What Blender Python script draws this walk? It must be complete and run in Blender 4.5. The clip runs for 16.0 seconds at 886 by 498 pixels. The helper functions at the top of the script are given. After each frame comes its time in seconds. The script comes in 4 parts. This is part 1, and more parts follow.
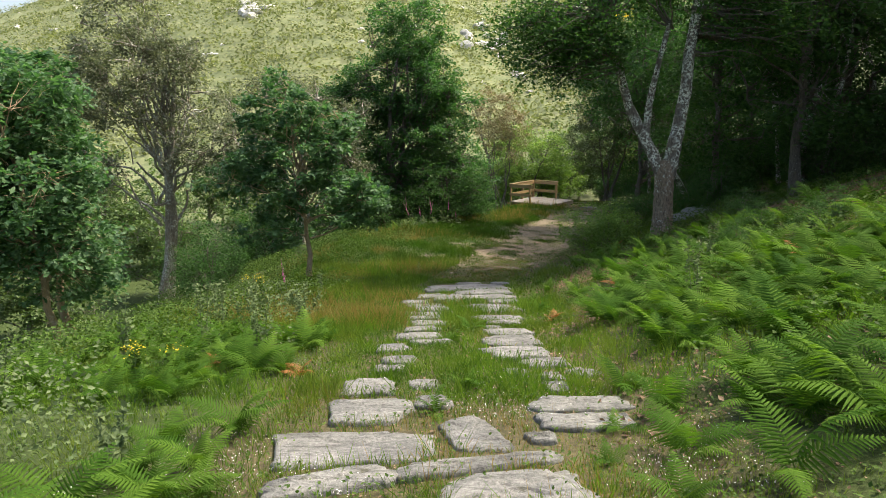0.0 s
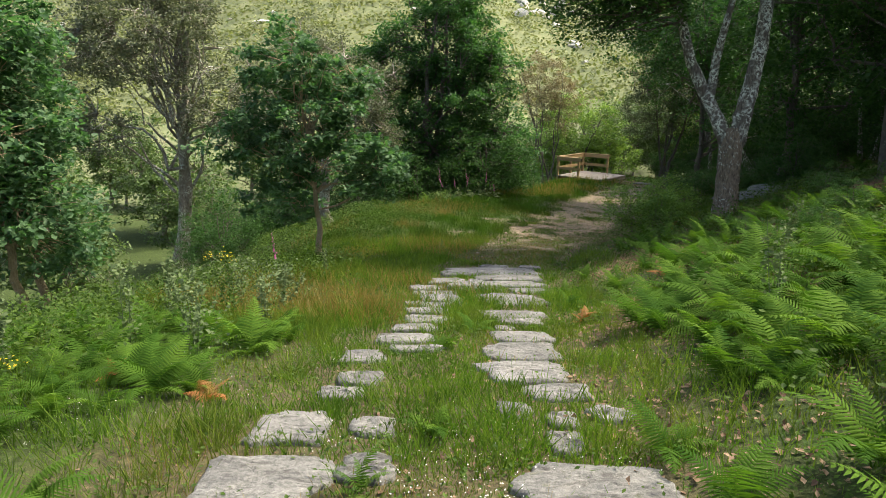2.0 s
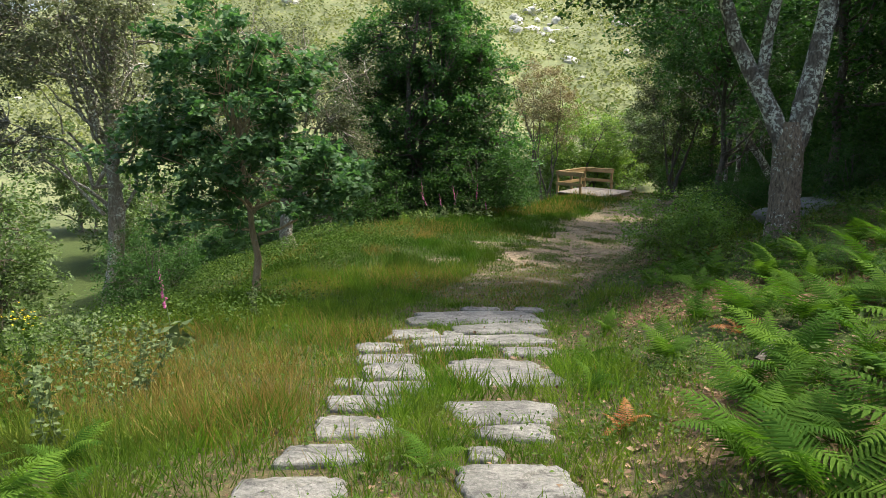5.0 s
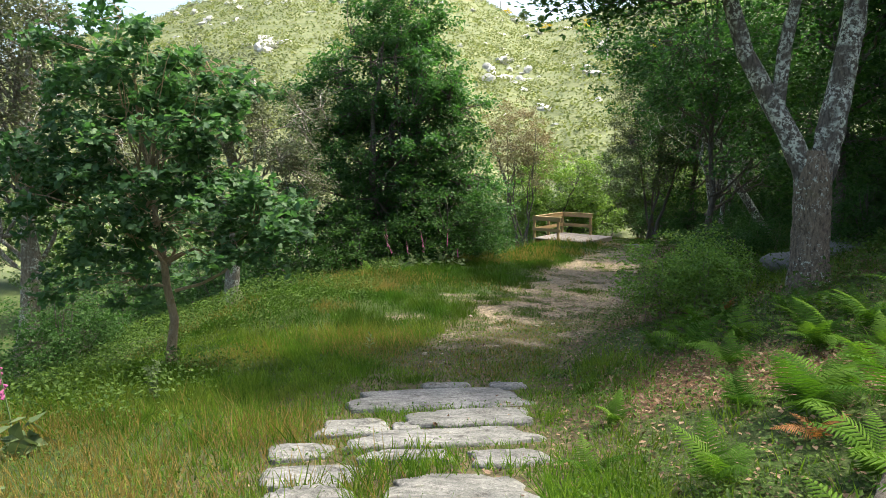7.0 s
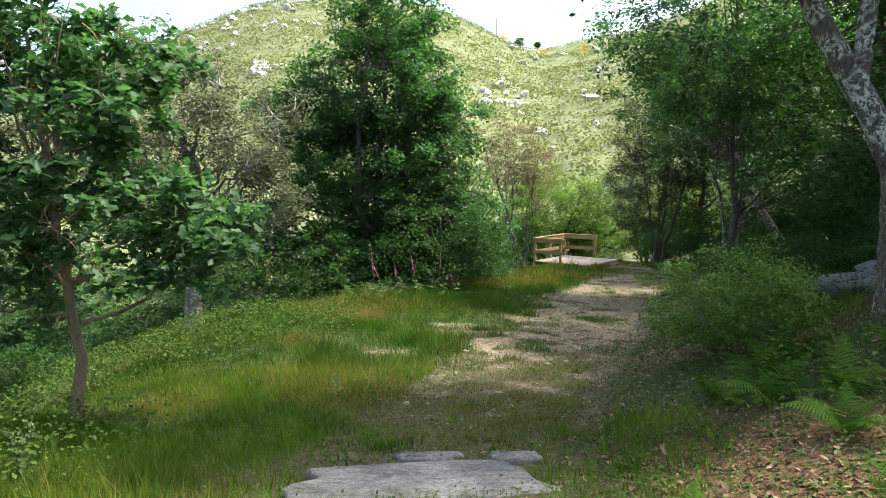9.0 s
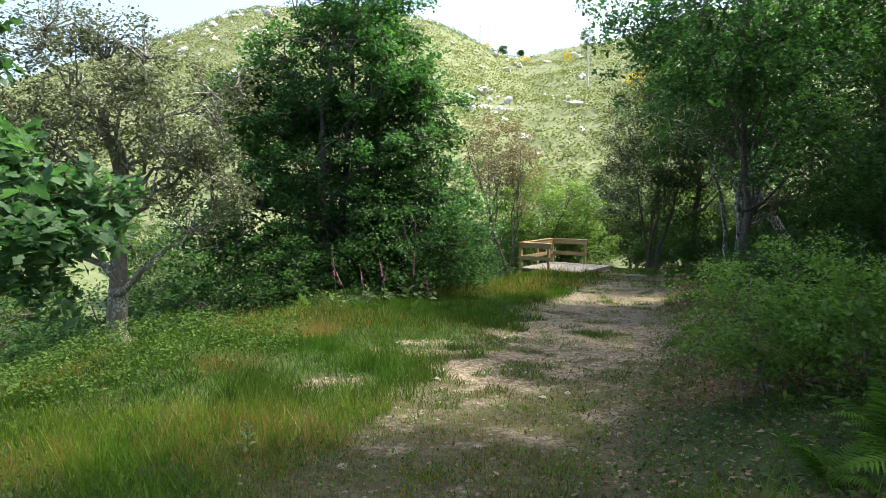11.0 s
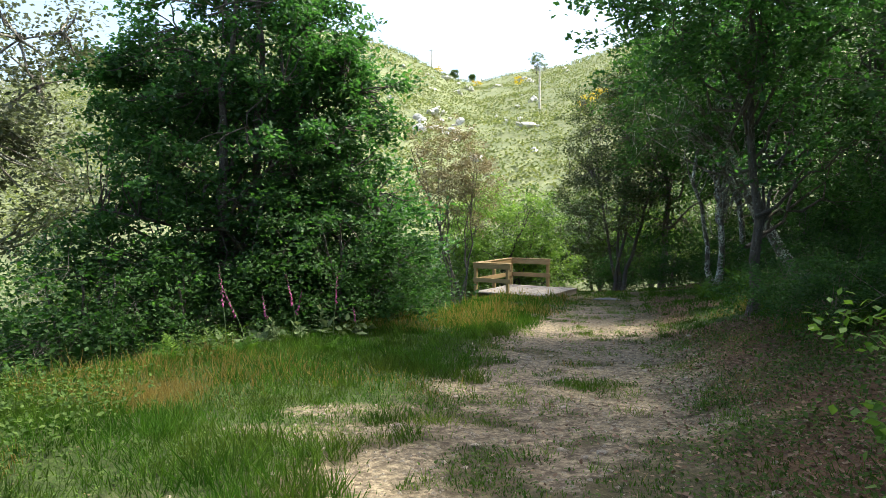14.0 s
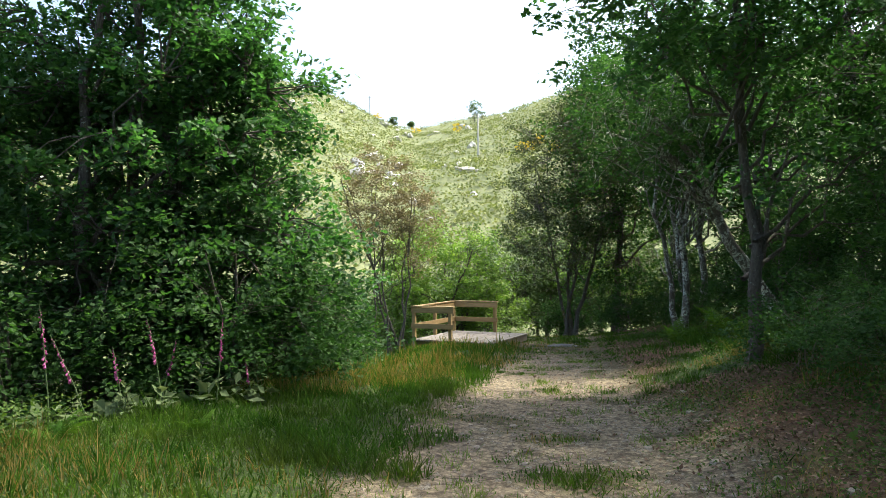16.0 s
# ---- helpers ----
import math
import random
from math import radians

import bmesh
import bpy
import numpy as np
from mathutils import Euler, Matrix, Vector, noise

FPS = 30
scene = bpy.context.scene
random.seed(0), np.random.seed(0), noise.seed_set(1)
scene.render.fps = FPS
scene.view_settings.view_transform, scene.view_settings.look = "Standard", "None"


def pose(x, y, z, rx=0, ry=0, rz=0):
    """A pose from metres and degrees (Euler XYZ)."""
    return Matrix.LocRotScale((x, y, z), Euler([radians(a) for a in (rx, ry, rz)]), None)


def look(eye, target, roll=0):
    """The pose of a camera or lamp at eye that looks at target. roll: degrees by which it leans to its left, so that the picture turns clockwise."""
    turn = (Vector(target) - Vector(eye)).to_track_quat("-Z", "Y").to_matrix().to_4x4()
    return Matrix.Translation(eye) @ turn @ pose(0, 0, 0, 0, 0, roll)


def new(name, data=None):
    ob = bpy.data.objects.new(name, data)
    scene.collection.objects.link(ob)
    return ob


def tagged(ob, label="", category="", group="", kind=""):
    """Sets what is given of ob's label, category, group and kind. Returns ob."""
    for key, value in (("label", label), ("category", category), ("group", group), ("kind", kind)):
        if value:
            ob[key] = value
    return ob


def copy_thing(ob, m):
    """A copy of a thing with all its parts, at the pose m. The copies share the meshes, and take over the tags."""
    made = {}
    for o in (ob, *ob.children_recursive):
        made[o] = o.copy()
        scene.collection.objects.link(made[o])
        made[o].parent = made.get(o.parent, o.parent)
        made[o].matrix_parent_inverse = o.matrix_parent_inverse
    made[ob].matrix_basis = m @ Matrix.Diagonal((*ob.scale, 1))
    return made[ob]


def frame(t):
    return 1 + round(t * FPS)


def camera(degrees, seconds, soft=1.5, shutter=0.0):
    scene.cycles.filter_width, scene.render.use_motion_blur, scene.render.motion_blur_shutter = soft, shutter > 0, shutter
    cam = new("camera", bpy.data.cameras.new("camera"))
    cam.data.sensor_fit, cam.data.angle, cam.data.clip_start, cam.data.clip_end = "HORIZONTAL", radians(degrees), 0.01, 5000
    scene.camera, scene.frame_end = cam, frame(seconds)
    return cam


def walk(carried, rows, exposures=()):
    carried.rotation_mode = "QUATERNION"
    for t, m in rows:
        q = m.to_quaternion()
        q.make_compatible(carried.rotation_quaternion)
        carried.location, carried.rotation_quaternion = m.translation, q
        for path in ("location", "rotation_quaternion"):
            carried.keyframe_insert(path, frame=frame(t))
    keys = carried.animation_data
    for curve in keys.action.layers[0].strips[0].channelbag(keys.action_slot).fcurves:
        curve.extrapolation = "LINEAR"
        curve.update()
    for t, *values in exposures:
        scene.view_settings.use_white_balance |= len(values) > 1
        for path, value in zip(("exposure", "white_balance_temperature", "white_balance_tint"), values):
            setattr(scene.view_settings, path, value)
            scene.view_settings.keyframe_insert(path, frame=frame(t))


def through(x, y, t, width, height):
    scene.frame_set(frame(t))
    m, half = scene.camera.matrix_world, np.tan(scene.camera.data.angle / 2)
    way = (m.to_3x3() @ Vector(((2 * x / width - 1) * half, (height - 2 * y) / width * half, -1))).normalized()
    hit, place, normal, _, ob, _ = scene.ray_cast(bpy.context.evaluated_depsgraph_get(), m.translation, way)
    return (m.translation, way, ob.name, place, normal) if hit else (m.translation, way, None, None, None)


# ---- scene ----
cam = camera(65.5, 16.0, soft=0.7)
METRES, EYE, TILT, LEAN, TURN = 18.0, 1.5, -11.5, 0.0, 0.0
ROWS = [
    (0.0, 0.0, 0.0, 0.0, -0.0, 0.0, -0.0),
    (0.5, 0.0113, 0.0254, 0.001, 1.8, -0.76, -0.4),
    (1.0, 0.0211, 0.0521, 0.002, 2.87, -1.44, -0.94),
    (1.5, 0.026, 0.0798, 0.0019, 3.6, -2.01, -1.32),
    (2.0, 0.0294, 0.1091, 0.0032, 4.23, -2.24, -1.5),
    (2.5, 0.0298, 0.1407, 0.0032, 4.74, -2.34, -1.6),
    (3.0, 0.03, 0.172, 0.0051, 5.04, -2.27, -1.74),
    (3.5, 0.0309, 0.201, 0.0063, 5.18, -1.87, -1.47),
    (6.0, 0.0421, 0.3502, 0.0134, 2.83, 1.34, -0.59),
    (6.5, 0.0427, 0.3757, 0.0155, 2.28, 2.7, -0.49),
    (7.0, 0.0437, 0.4029, 0.0158, 2.06, 3.41, -0.29),
    (7.5, 0.043, 0.4299, 0.0167, 1.91, 3.81, -0.43),
    (8.0, 0.0429, 0.4581, 0.0173, 1.9, 4.36, -0.32),
    (8.5, 0.0449, 0.4876, 0.0185, 1.85, 5.09, -0.3),
    (9.0, 0.0459, 0.517, 0.0186, 1.81, 5.56, -0.19),
    (11.5, 0.0573, 0.6724, 0.0256, 0.03, 6.45, 0.2),
    (12.0, 0.0599, 0.7038, 0.0265, -0.36, 6.69, 0.34),
    (12.5, 0.0627, 0.7368, 0.0283, -0.43, 7.0, 0.33),
    (13.0, 0.0659, 0.771, 0.0312, -0.53, 7.15, 0.3),
    (13.5, 0.0689, 0.805, 0.035, -1.25, 7.42, 0.55),
    (14.0, 0.0729, 0.839, 0.0404, -3.22, 8.32, 1.09),
    (14.5, 0.0777, 0.8754, 0.0417, -5.27, 9.12, 1.7),
    (15.0, 0.081, 0.9147, 0.0435, -6.84, 10.1, 1.96),
    (15.5, 0.0856, 0.952, 0.0491, -7.36, 11.27, 2.16),
    (16.0, 0.0929, 0.9898, 0.0533, -8.01, 12.09, 2.48),
]
walk(cam, [(t, pose(0, 0, EYE, TILT, LEAN, TURN) @ pose(METRES * x, METRES * y, METRES * z, 90 + pitch, roll, yaw)) for t, x, y, z, yaw, pitch, roll in ROWS],
     exposures=[(0.0, 1.25, 6500, 10), (4.0, 1.25, 6450, 9), (7.5, 1.6, 6250, 8), (9.2, 1.65, 6150, 8), (12.5, 1.55, 6000, 8), (16.0, 1.6, 6100, 8)])
# ---- world, sun, exposure ----
world = bpy.data.worlds.new("sky")
scene.world = world
world.use_nodes = True
wn = world.node_tree.nodes
sky = wn.new("ShaderNodeTexSky")
sky.sky_type = 'NISHITA'
sky.sun_disc = False
SUN_DIR = Vector((0.50, 0.19, 0.84)).normalized()
sky.sun_elevation = math.asin(SUN_DIR.z)
sky.sun_rotation = math.atan2(SUN_DIR.x, SUN_DIR.y)
sky.air_density, sky.dust_density, sky.ozone_density = 1.0, 5.0, 0.4
world.node_tree.links.new(sky.outputs[0], wn["Background"].inputs[0])
wn["Background"].inputs[1].default_value = 0.15
sun = new("sun", bpy.data.lights.new("sun", 'SUN'))
sun.data.energy, sun.data.angle, sun.data.color = 2.9, radians(2.5), (1.0, 0.93, 0.78)
sun.matrix_world = look(SUN_DIR * 100, (0, 0, 0))

rng = np.random.default_rng(7)


# ---- materials ----
def mat(name):
    m = bpy.data.materials.new(name)
    m.use_nodes = True
    return m, m.node_tree.nodes, m.node_tree.links, m.node_tree.nodes["Principled BSDF"]


def noise_node(nodes, links, scale, detail=6.0, rough=0.6, coord=None):
    n = nodes.new("ShaderNodeTexNoise")
    n.inputs["Scale"].default_value, n.inputs["Detail"].default_value, n.inputs["Roughness"].default_value = scale, detail, rough
    if coord is None:
        g = nodes.new("ShaderNodeNewGeometry")
        coord = g.outputs["Position"]
    links.new(coord, n.inputs["Vector"])
    return n.outputs["Fac"]


def ramp(nodes, links, fac, stops):
    r = nodes.new("ShaderNodeValToRGB")
    e = r.color_ramp.elements
    while len(e) < len(stops):
        e.new(0.5)
    for el, (p, c) in zip(e, stops):
        el.position, el.color = p, (*c, 1)
    links.new(fac, r.inputs["Fac"])
    return r.outputs["Color"]


def mixc(nodes, links, fac, a, b, mode='MIX'):
    m = nodes.new("ShaderNodeMix")
    m.data_type, m.blend_type = 'RGBA', mode
    if isinstance(fac, float):
        m.inputs["Factor"].default_value = fac
    else:
        links.new(fac, m.inputs["Factor"])
    for s, v in (("A", a), ("B", b)):
        i = [k for k in m.inputs if k.name == s and k.type == 'RGBA'][0]
        if isinstance(v, tuple):
            i.default_value = (*v, 1)
        else:
            links.new(v, i)
    return [k for k in m.outputs if k.type == 'RGBA'][0]


def bump(nodes, links, bsdf, height, strength, dist):
    b = nodes.new("ShaderNodeBump")
    b.inputs["Strength"].default_value, b.inputs["Distance"].default_value = strength, dist
    links.new(height, b.inputs["Height"])
    links.new(b.outputs["Normal"], bsdf.inputs["Normal"])


def leaf_mat(name, dark, light, through=0.35, gloss=0.5, tint=(1.2, 1.35, 0.55), shine=0.30, dry=None, whole=False):
    m, n, l, p = mat(name)
    g = n.new("ShaderNodeNewGeometry")
    oi = n.new("ShaderNodeObjectInfo")
    col = ramp(n, l, oi.outputs["Random"] if whole else g.outputs["Random Per Island"], [(0.0, dark), (0.6, tuple((a + b) / 2 for a, b in zip(dark, light))), (1.0, light)])
    big = noise_node(n, l, 0.9, 3.0)
    col = mixc(n, l, big, mixc(n, l, 1.0, col, (0.72, 0.72, 0.72), 'MULTIPLY'), mixc(n, l, 1.0, col, (1.25, 1.22, 1.1), 'MULTIPLY'))
    if dry:
        sere = ramp(n, l, noise_node(n, l, 0.75, 6.0, 0.7), [(0.46, (0, 0, 0)), (0.68, (0.5, 0.5, 0.5))])
        col = mixc(n, l, sere, col, dry)
        lush = ramp(n, l, noise_node(n, l, 2.1, 4.0), [(0.34, (0.55, 0.62, 0.55)), (0.58, (1.08, 1.05, 1.0))])
        col = mixc(n, l, 1.0, col, lush, 'MULTIPLY')
    l.new(col, p.inputs["Base Color"])
    p.inputs["Roughness"].default_value = gloss
    p.inputs["Specular IOR Level"].default_value = shine
    tr = n.new("ShaderNodeBsdfTranslucent")
    l.new(mixc(n, l, 1.0, col, tint, 'MULTIPLY'), tr.inputs["Color"])
    mx = n.new("ShaderNodeMixShader")
    mx.inputs[0].default_value = through
    l.new(p.outputs[0], mx.inputs[1])
    l.new(tr.outputs[0], mx.inputs[2])
    l.new(mx.outputs[0], n["Material Output"].inputs["Surface"])
    return m


def bark_mat(name, dark, light, lichen=0.0, lichen_col=(0.55, 0.58, 0.50), moss=0.0):
    m, n, l, p = mat(name)
    tc = n.new("ShaderNodeNewGeometry")
    mp = n.new("ShaderNodeMapping")
    mp.inputs["Scale"].default_value = (1, 1, 0.28)
    l.new(tc.outputs["Position"], mp.inputs["Vector"])
    fine = noise_node(n, l, 34.0, 8.0, 0.72, mp.outputs[0])
    col = ramp(n, l, fine, [(0.32, dark), (0.66, light)])
    if moss:
        mo = noise_node(n, l, 3.0, 5.0)
        f = ramp(n, l, mo, [(0.62 - 0.2 * moss, (0, 0, 0)), (0.72 - 0.15 * moss, (0.8, 0.8, 0.8))])
        col = mixc(n, l, f, col, (0.13, 0.11, 0.03))
    if lichen:
        v = noise_node(n, l, 19, 8.0, 0.75)
        w = noise_node(n, l, 4.0, 4.0, 0.6)
        f = ramp(n, l, v, [(0.60 - 0.07 * lichen, (0, 0, 0)), (0.64 - 0.07 * lichen, (1, 1, 1))])
        f = mixc(n, l, 1.0, f, ramp(n, l, w, [(0.42, (0, 0, 0)), (0.56, (1, 1, 1))]), 'MULTIPLY')
        col = mixc(n, l, f, col, lichen_col)
    l.new(col, p.inputs["Base Color"])
    p.inputs["Roughness"].default_value = 0.9
    bump(n, l, p, fine, 1.0, 0.05)
    return m


def stone_mat(name, dark, light, moss=0.3, scale=1.0, worn=False):
    m, n, l, p = mat(name)
    big = noise_node(n, l, 4.0 * scale, 6.0, 0.65)
    fine = noise_node(n, l, 38 * scale, 8.0, 0.72)
    oi = n.new("ShaderNodeObjectInfo")
    col = ramp(n, l, fine, [(0.30, dark), (0.52, tuple((a + b) / 2 for a, b in zip(dark, light))), (0.72, light)])
    col = mixc(n, l, big, mixc(n, l, 1.0, col, (0.62, 0.62, 0.60), 'MULTIPLY'), mixc(n, l, 1.0, col, (1.2, 1.2, 1.18), 'MULTIPLY'))
    col = mixc(n, l, oi.outputs["Random"], mixc(n, l, 1.0, col, (0.82, 0.82, 0.82), 'MULTIPLY'), col)
    spot = noise_node(n, l, 9 * scale, 6.0, 0.7)
    f = ramp(n, l, spot, [(0.60, (0, 0, 0)), (0.68, (moss, moss, moss))])
    col = mixc(n, l, f, col, (0.10, 0.10, 0.055))
    if worn:   # foliated grain along the slab, and grey weathering blotches
        g = n.new("ShaderNodeNewGeometry")
        mp = n.new("ShaderNodeMapping")
        mp.inputs["Rotation"].default_value, mp.inputs["Scale"].default_value = (0, 0, -0.2), (0.35, 1.6, 1.6)
        l.new(g.outputs["Position"], mp.inputs["Vector"])
        vein = noise_node(n, l, 14, 7.0, 0.7, mp.outputs[0])
        col = mixc(n, l, 1.0, col, ramp(n, l, vein, [(0.36, (0.50, 0.49, 0.47)), (0.50, (1.0, 1.0, 1.0)), (0.70, (1.18, 1.17, 1.14))]), 'MULTIPLY')
        blot = noise_node(n, l, 2.3, 5.0, 0.65)
        col = mixc(n, l, 1.0, col, ramp(n, l, blot, [(0.40, (0.66, 0.66, 0.65)), (0.56, (1.08, 1.08, 1.06))]), 'MULTIPLY')
    l.new(col, p.inputs["Base Color"])
    p.inputs["Roughness"].default_value = 0.85
    rel = n.new("ShaderNodeMath")
    rel.operation = 'ADD'
    l.new(fine, rel.inputs[0])
    l.new(spot, rel.inputs[1])
    bump(n, l, p, rel.outputs[0], 0.8, 0.018 / max(scale, 0.3))
    return m


def wood_mat(name, dark, light):
    m, n, l, p = mat(name)
    tc = n.new("ShaderNodeTexCoord")
    mp = n.new("ShaderNodeMapping")
    mp.inputs["Scale"].default_value = (2.0, 40.0, 40.0)
    l.new(tc.outputs["Object"], mp.inputs["Vector"])
    grain = noise_node(n, l, 1.6, 6.0, 0.6, mp.outputs[0])
    blot = noise_node(n, l, 3.0, 4.0)
    oi = n.new("ShaderNodeObjectInfo")
    col = ramp(n, l, grain, [(0.3, dark), (0.7, light)])
    col = mixc(n, l, blot, mixc(n, l, 1.0, col, (0.7, 0.7, 0.72), 'MULTIPLY'), col)
    col = mixc(n, l, oi.outputs["Random"], mixc(n, l, 1.0, col, (0.82, 0.80, 0.78), 'MULTIPLY'), col)
    l.new(col, p.inputs["Base Color"])
    p.inputs["Roughness"].default_value = 0.75
    bump(n, l, p, grain, 0.4, 0.004)
    return m


def plain_mat(name, a, b, scale=20.0, rough=0.7):
    m, n, l, p = mat(name)
    l.new(ramp(n, l, noise_node(n, l, scale), [(0.3, a), (0.7, b)]), p.inputs["Base Color"])
    p.inputs["Roughness"].default_value = rough
    return m


def ground_mat():
    m, n, l, p = mat("earth_gravel_grass")
    fine = noise_node(n, l, 55, 8.0, 0.75)
    mid = noise_node(n, l, 6, 6.0)
    far = noise_node(n, l, 0.22, 8.0, 0.68)
    bush = noise_node(n, l, 1.1, 5.0, 0.7)
    def att(s):
        a = n.new("ShaderNodeAttribute")
        a.attribute_name = s
        return a.outputs["Fac"]
    soil = ramp(n, l, fine, [(0.3, (0.050, 0.038, 0.020)), (0.55, (0.115, 0.090, 0.050)), (0.75, (0.22, 0.175, 0.105))])
    soil = mixc(n, l, mid, soil, mixc(n, l, 0.55, soil, (0.045, 0.065, 0.016)))
    chips = n.new("ShaderNodeTexVoronoi")
    chips.inputs["Scale"].default_value = 34
    gp = n.new("ShaderNodeNewGeometry")
    l.new(gp.outputs["Position"], chips.inputs["Vector"])
    patch = noise_node(n, l, 11, 6.0, 0.7)
    bw = n.new("ShaderNodeRGBToBW")
    l.new(chips.outputs["Color"], bw.inputs[0])
    grav = ramp(n, l, fine, [(0.32, (0.088, 0.066, 0.036)), (0.5, (0.220, 0.174, 0.106)), (0.68, (0.460, 0.380, 0.250))])
    grav = mixc(n, l, 0.55, grav, mixc(n, l, 1.0, bw.outputs[0], (0.46, 0.38, 0.25), 'MULTIPLY'))
    grav = mixc(n, l, ramp(n, l, patch, [(0.36, (1, 1, 1)), (0.56, (0, 0, 0))]), grav, (0.13, 0.098, 0.062))
    litter = ramp(n, l, fine, [(0.3, (0.05, 0.028, 0.014)), (0.55, (0.15, 0.085, 0.045)), (0.75, (0.26, 0.17, 0.10))])
    heath = ramp(n, l, far, [(0.30, (0.102, 0.120, 0.060)), (0.5, (0.155, 0.172, 0.086)), (0.64, (0.200, 0.210, 0.112)), (0.78, (0.255, 0.250, 0.155))])
    heath = mixc(n, l, bush, mixc(n, l, 1.0, heath, (0.58, 0.64, 0.52), 'MULTIPLY'), mixc(n, l, 1.0, heath, (1.35, 1.32, 1.25), 'MULTIPLY'))
    turf = ramp(n, l, fine, [(0.3, (0.022, 0.037, 0.009)), (0.55, (0.050, 0.074, 0.018)), (0.75, (0.098, 0.112, 0.035))])
    col = mixc(n, l, att("turf"), soil, turf)
    col = mixc(n, l, att("litter"), col, litter)
    col = mixc(n, l, att("gravel"), col, grav)
    col = mixc(n, l, 1.0, col, ramp(n, l, patch, [(0.34, (0.55, 0.55, 0.55)), (0.64, (1.3, 1.28, 1.22))]), 'MULTIPLY')
    col = mixc(n, l, att("far"), col, heath)
    l.new(col, p.inputs["Base Color"])
    p.inputs["Roughness"].default_value = 0.95
    p.inputs["Specular IOR Level"].default_value = 0.2
    bump(n, l, p, fine, 0.6, 0.02)
    return m


M_GROUND = ground_mat()
M_SLAB = stone_mat("granite_slab", (0.100, 0.098, 0.090), (0.350, 0.340, 0.315), 0.75, 1.0, True)
M_GRIT = stone_mat("pale_grit", (0.20, 0.165, 0.115), (0.56, 0.48, 0.36), 0.2, 2.0)
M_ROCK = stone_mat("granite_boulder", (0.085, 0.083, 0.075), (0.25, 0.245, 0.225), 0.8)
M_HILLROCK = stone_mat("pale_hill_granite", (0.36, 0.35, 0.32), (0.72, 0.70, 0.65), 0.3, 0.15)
M_OAK = leaf_mat("oak_leaf", (0.036, 0.092, 0.032), (0.100, 0.188, 0.064), 0.50, tint=(0.95, 1.35, 0.55))
M_OAK2 = leaf_mat("young_oak_leaf", (0.048, 0.106, 0.048), (0.120, 0.205, 0.092), 0.45, 0.5, tint=(0.95, 1.3, 0.6), shine=0.2)
M_DARK = leaf_mat("woodland_leaf", (0.030, 0.072, 0.022), (0.082, 0.150, 0.048), 0.46, 0.6, tint=(1.0, 1.35, 0.55), shine=0.12)
M_OLIVE = leaf_mat("cork_oak_leaf", (0.075, 0.092, 0.055), (0.185, 0.200, 0.125), 0.34, tint=(1.1, 1.2, 0.75))
M_DARKOLIVE = leaf_mat("grey_willow_leaf", (0.050, 0.072, 0.026), (0.125, 0.150, 0.062), 0.36, tint=(1.1, 1.25, 0.65))
M_BRIGHT = leaf_mat("hazel_leaf", (0.115, 0.205, 0.040), (0.240, 0.345, 0.090), 0.45)
M_YOUNGLEAF = leaf_mat("young_bush_leaf", (0.085, 0.170, 0.030), (0.200, 0.310, 0.065), 0.42, shine=0.15)
M_MID = leaf_mat("willow_leaf", (0.060, 0.105, 0.030), (0.130, 0.190, 0.060), 0.35)
M_BROWN = leaf_mat("dry_shrub_leaf", (0.150, 0.125, 0.070), (0.280, 0.240, 0.140), 0.25, 0.6, (1.3, 1.2, 0.7))
M_FERN = leaf_mat("fern_frond", (0.036, 0.092, 0.011), (0.105, 0.190, 0.026), 0.40, 0.75, shine=0.06, whole=True)
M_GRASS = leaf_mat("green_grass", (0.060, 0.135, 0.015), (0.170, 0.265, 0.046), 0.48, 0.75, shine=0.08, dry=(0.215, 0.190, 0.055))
# clearing grass: the path grass made darker, shade put into its colour
M_SHADEGRASS = leaf_mat("shade_darkened_grass", (0.032, 0.090, 0.011), (0.090, 0.176, 0.030), 0.42, 0.75, shine=0.06, dry=(0.140, 0.132, 0.038))
M_DRYGRASS = leaf_mat("tawny_grass", (0.185, 0.138, 0.040), (0.310, 0.240, 0.080), 0.35, 0.6, (1.3, 1.2, 0.7))
M_BRAMBLE = leaf_mat("bramble_leaf", (0.036, 0.074, 0.013), (0.095, 0.152, 0.031), 0.36, 0.6, shine=0.12)
M_DEADFERN = leaf_mat("dead_frond", (0.220, 0.085, 0.022), (0.380, 0.170, 0.050), 0.3, 0.6, (1.2, 1.1, 0.7))
M_HERB = leaf_mat("pale_herb_leaf", (0.085, 0.125, 0.055), (0.150, 0.195, 0.095), 0.25, 0.8, (1.2, 1.2, 0.8), 0.08)
M_LITTER = leaf_mat("dead_leaf", (0.080, 0.042, 0.022), (0.300, 0.205, 0.130), 0.1, 0.7, (1, 1, 1))
M_PETAL = leaf_mat("foxglove_petal", (0.330, 0.060, 0.200), (0.480, 0.140, 0.330), 0.35, 0.5, (1.2, 1.0, 1.1))
M_GORSE = leaf_mat("gorse_flower", (0.560, 0.430, 0.010), (0.750, 0.600, 0.030), 0.25, 0.6, (1.1, 1.1, 0.6))
M_BARK = bark_mat("oak_bark", (0.035, 0.028, 0.020), (0.140, 0.120, 0.095), 0.35, (0.34, 0.36, 0.30), 0.2)
M_LICHEN = bark_mat("lichened_bark", (0.026, 0.021, 0.015), (0.190, 0.160, 0.122), 1.6, (0.64, 0.66, 0.55))
M_OLDBARK = bark_mat("old_trunk_bark", (0.026, 0.018, 0.011), (0.290, 0.222, 0.150), 0.6, (0.60, 0.62, 0.52), 0.15)
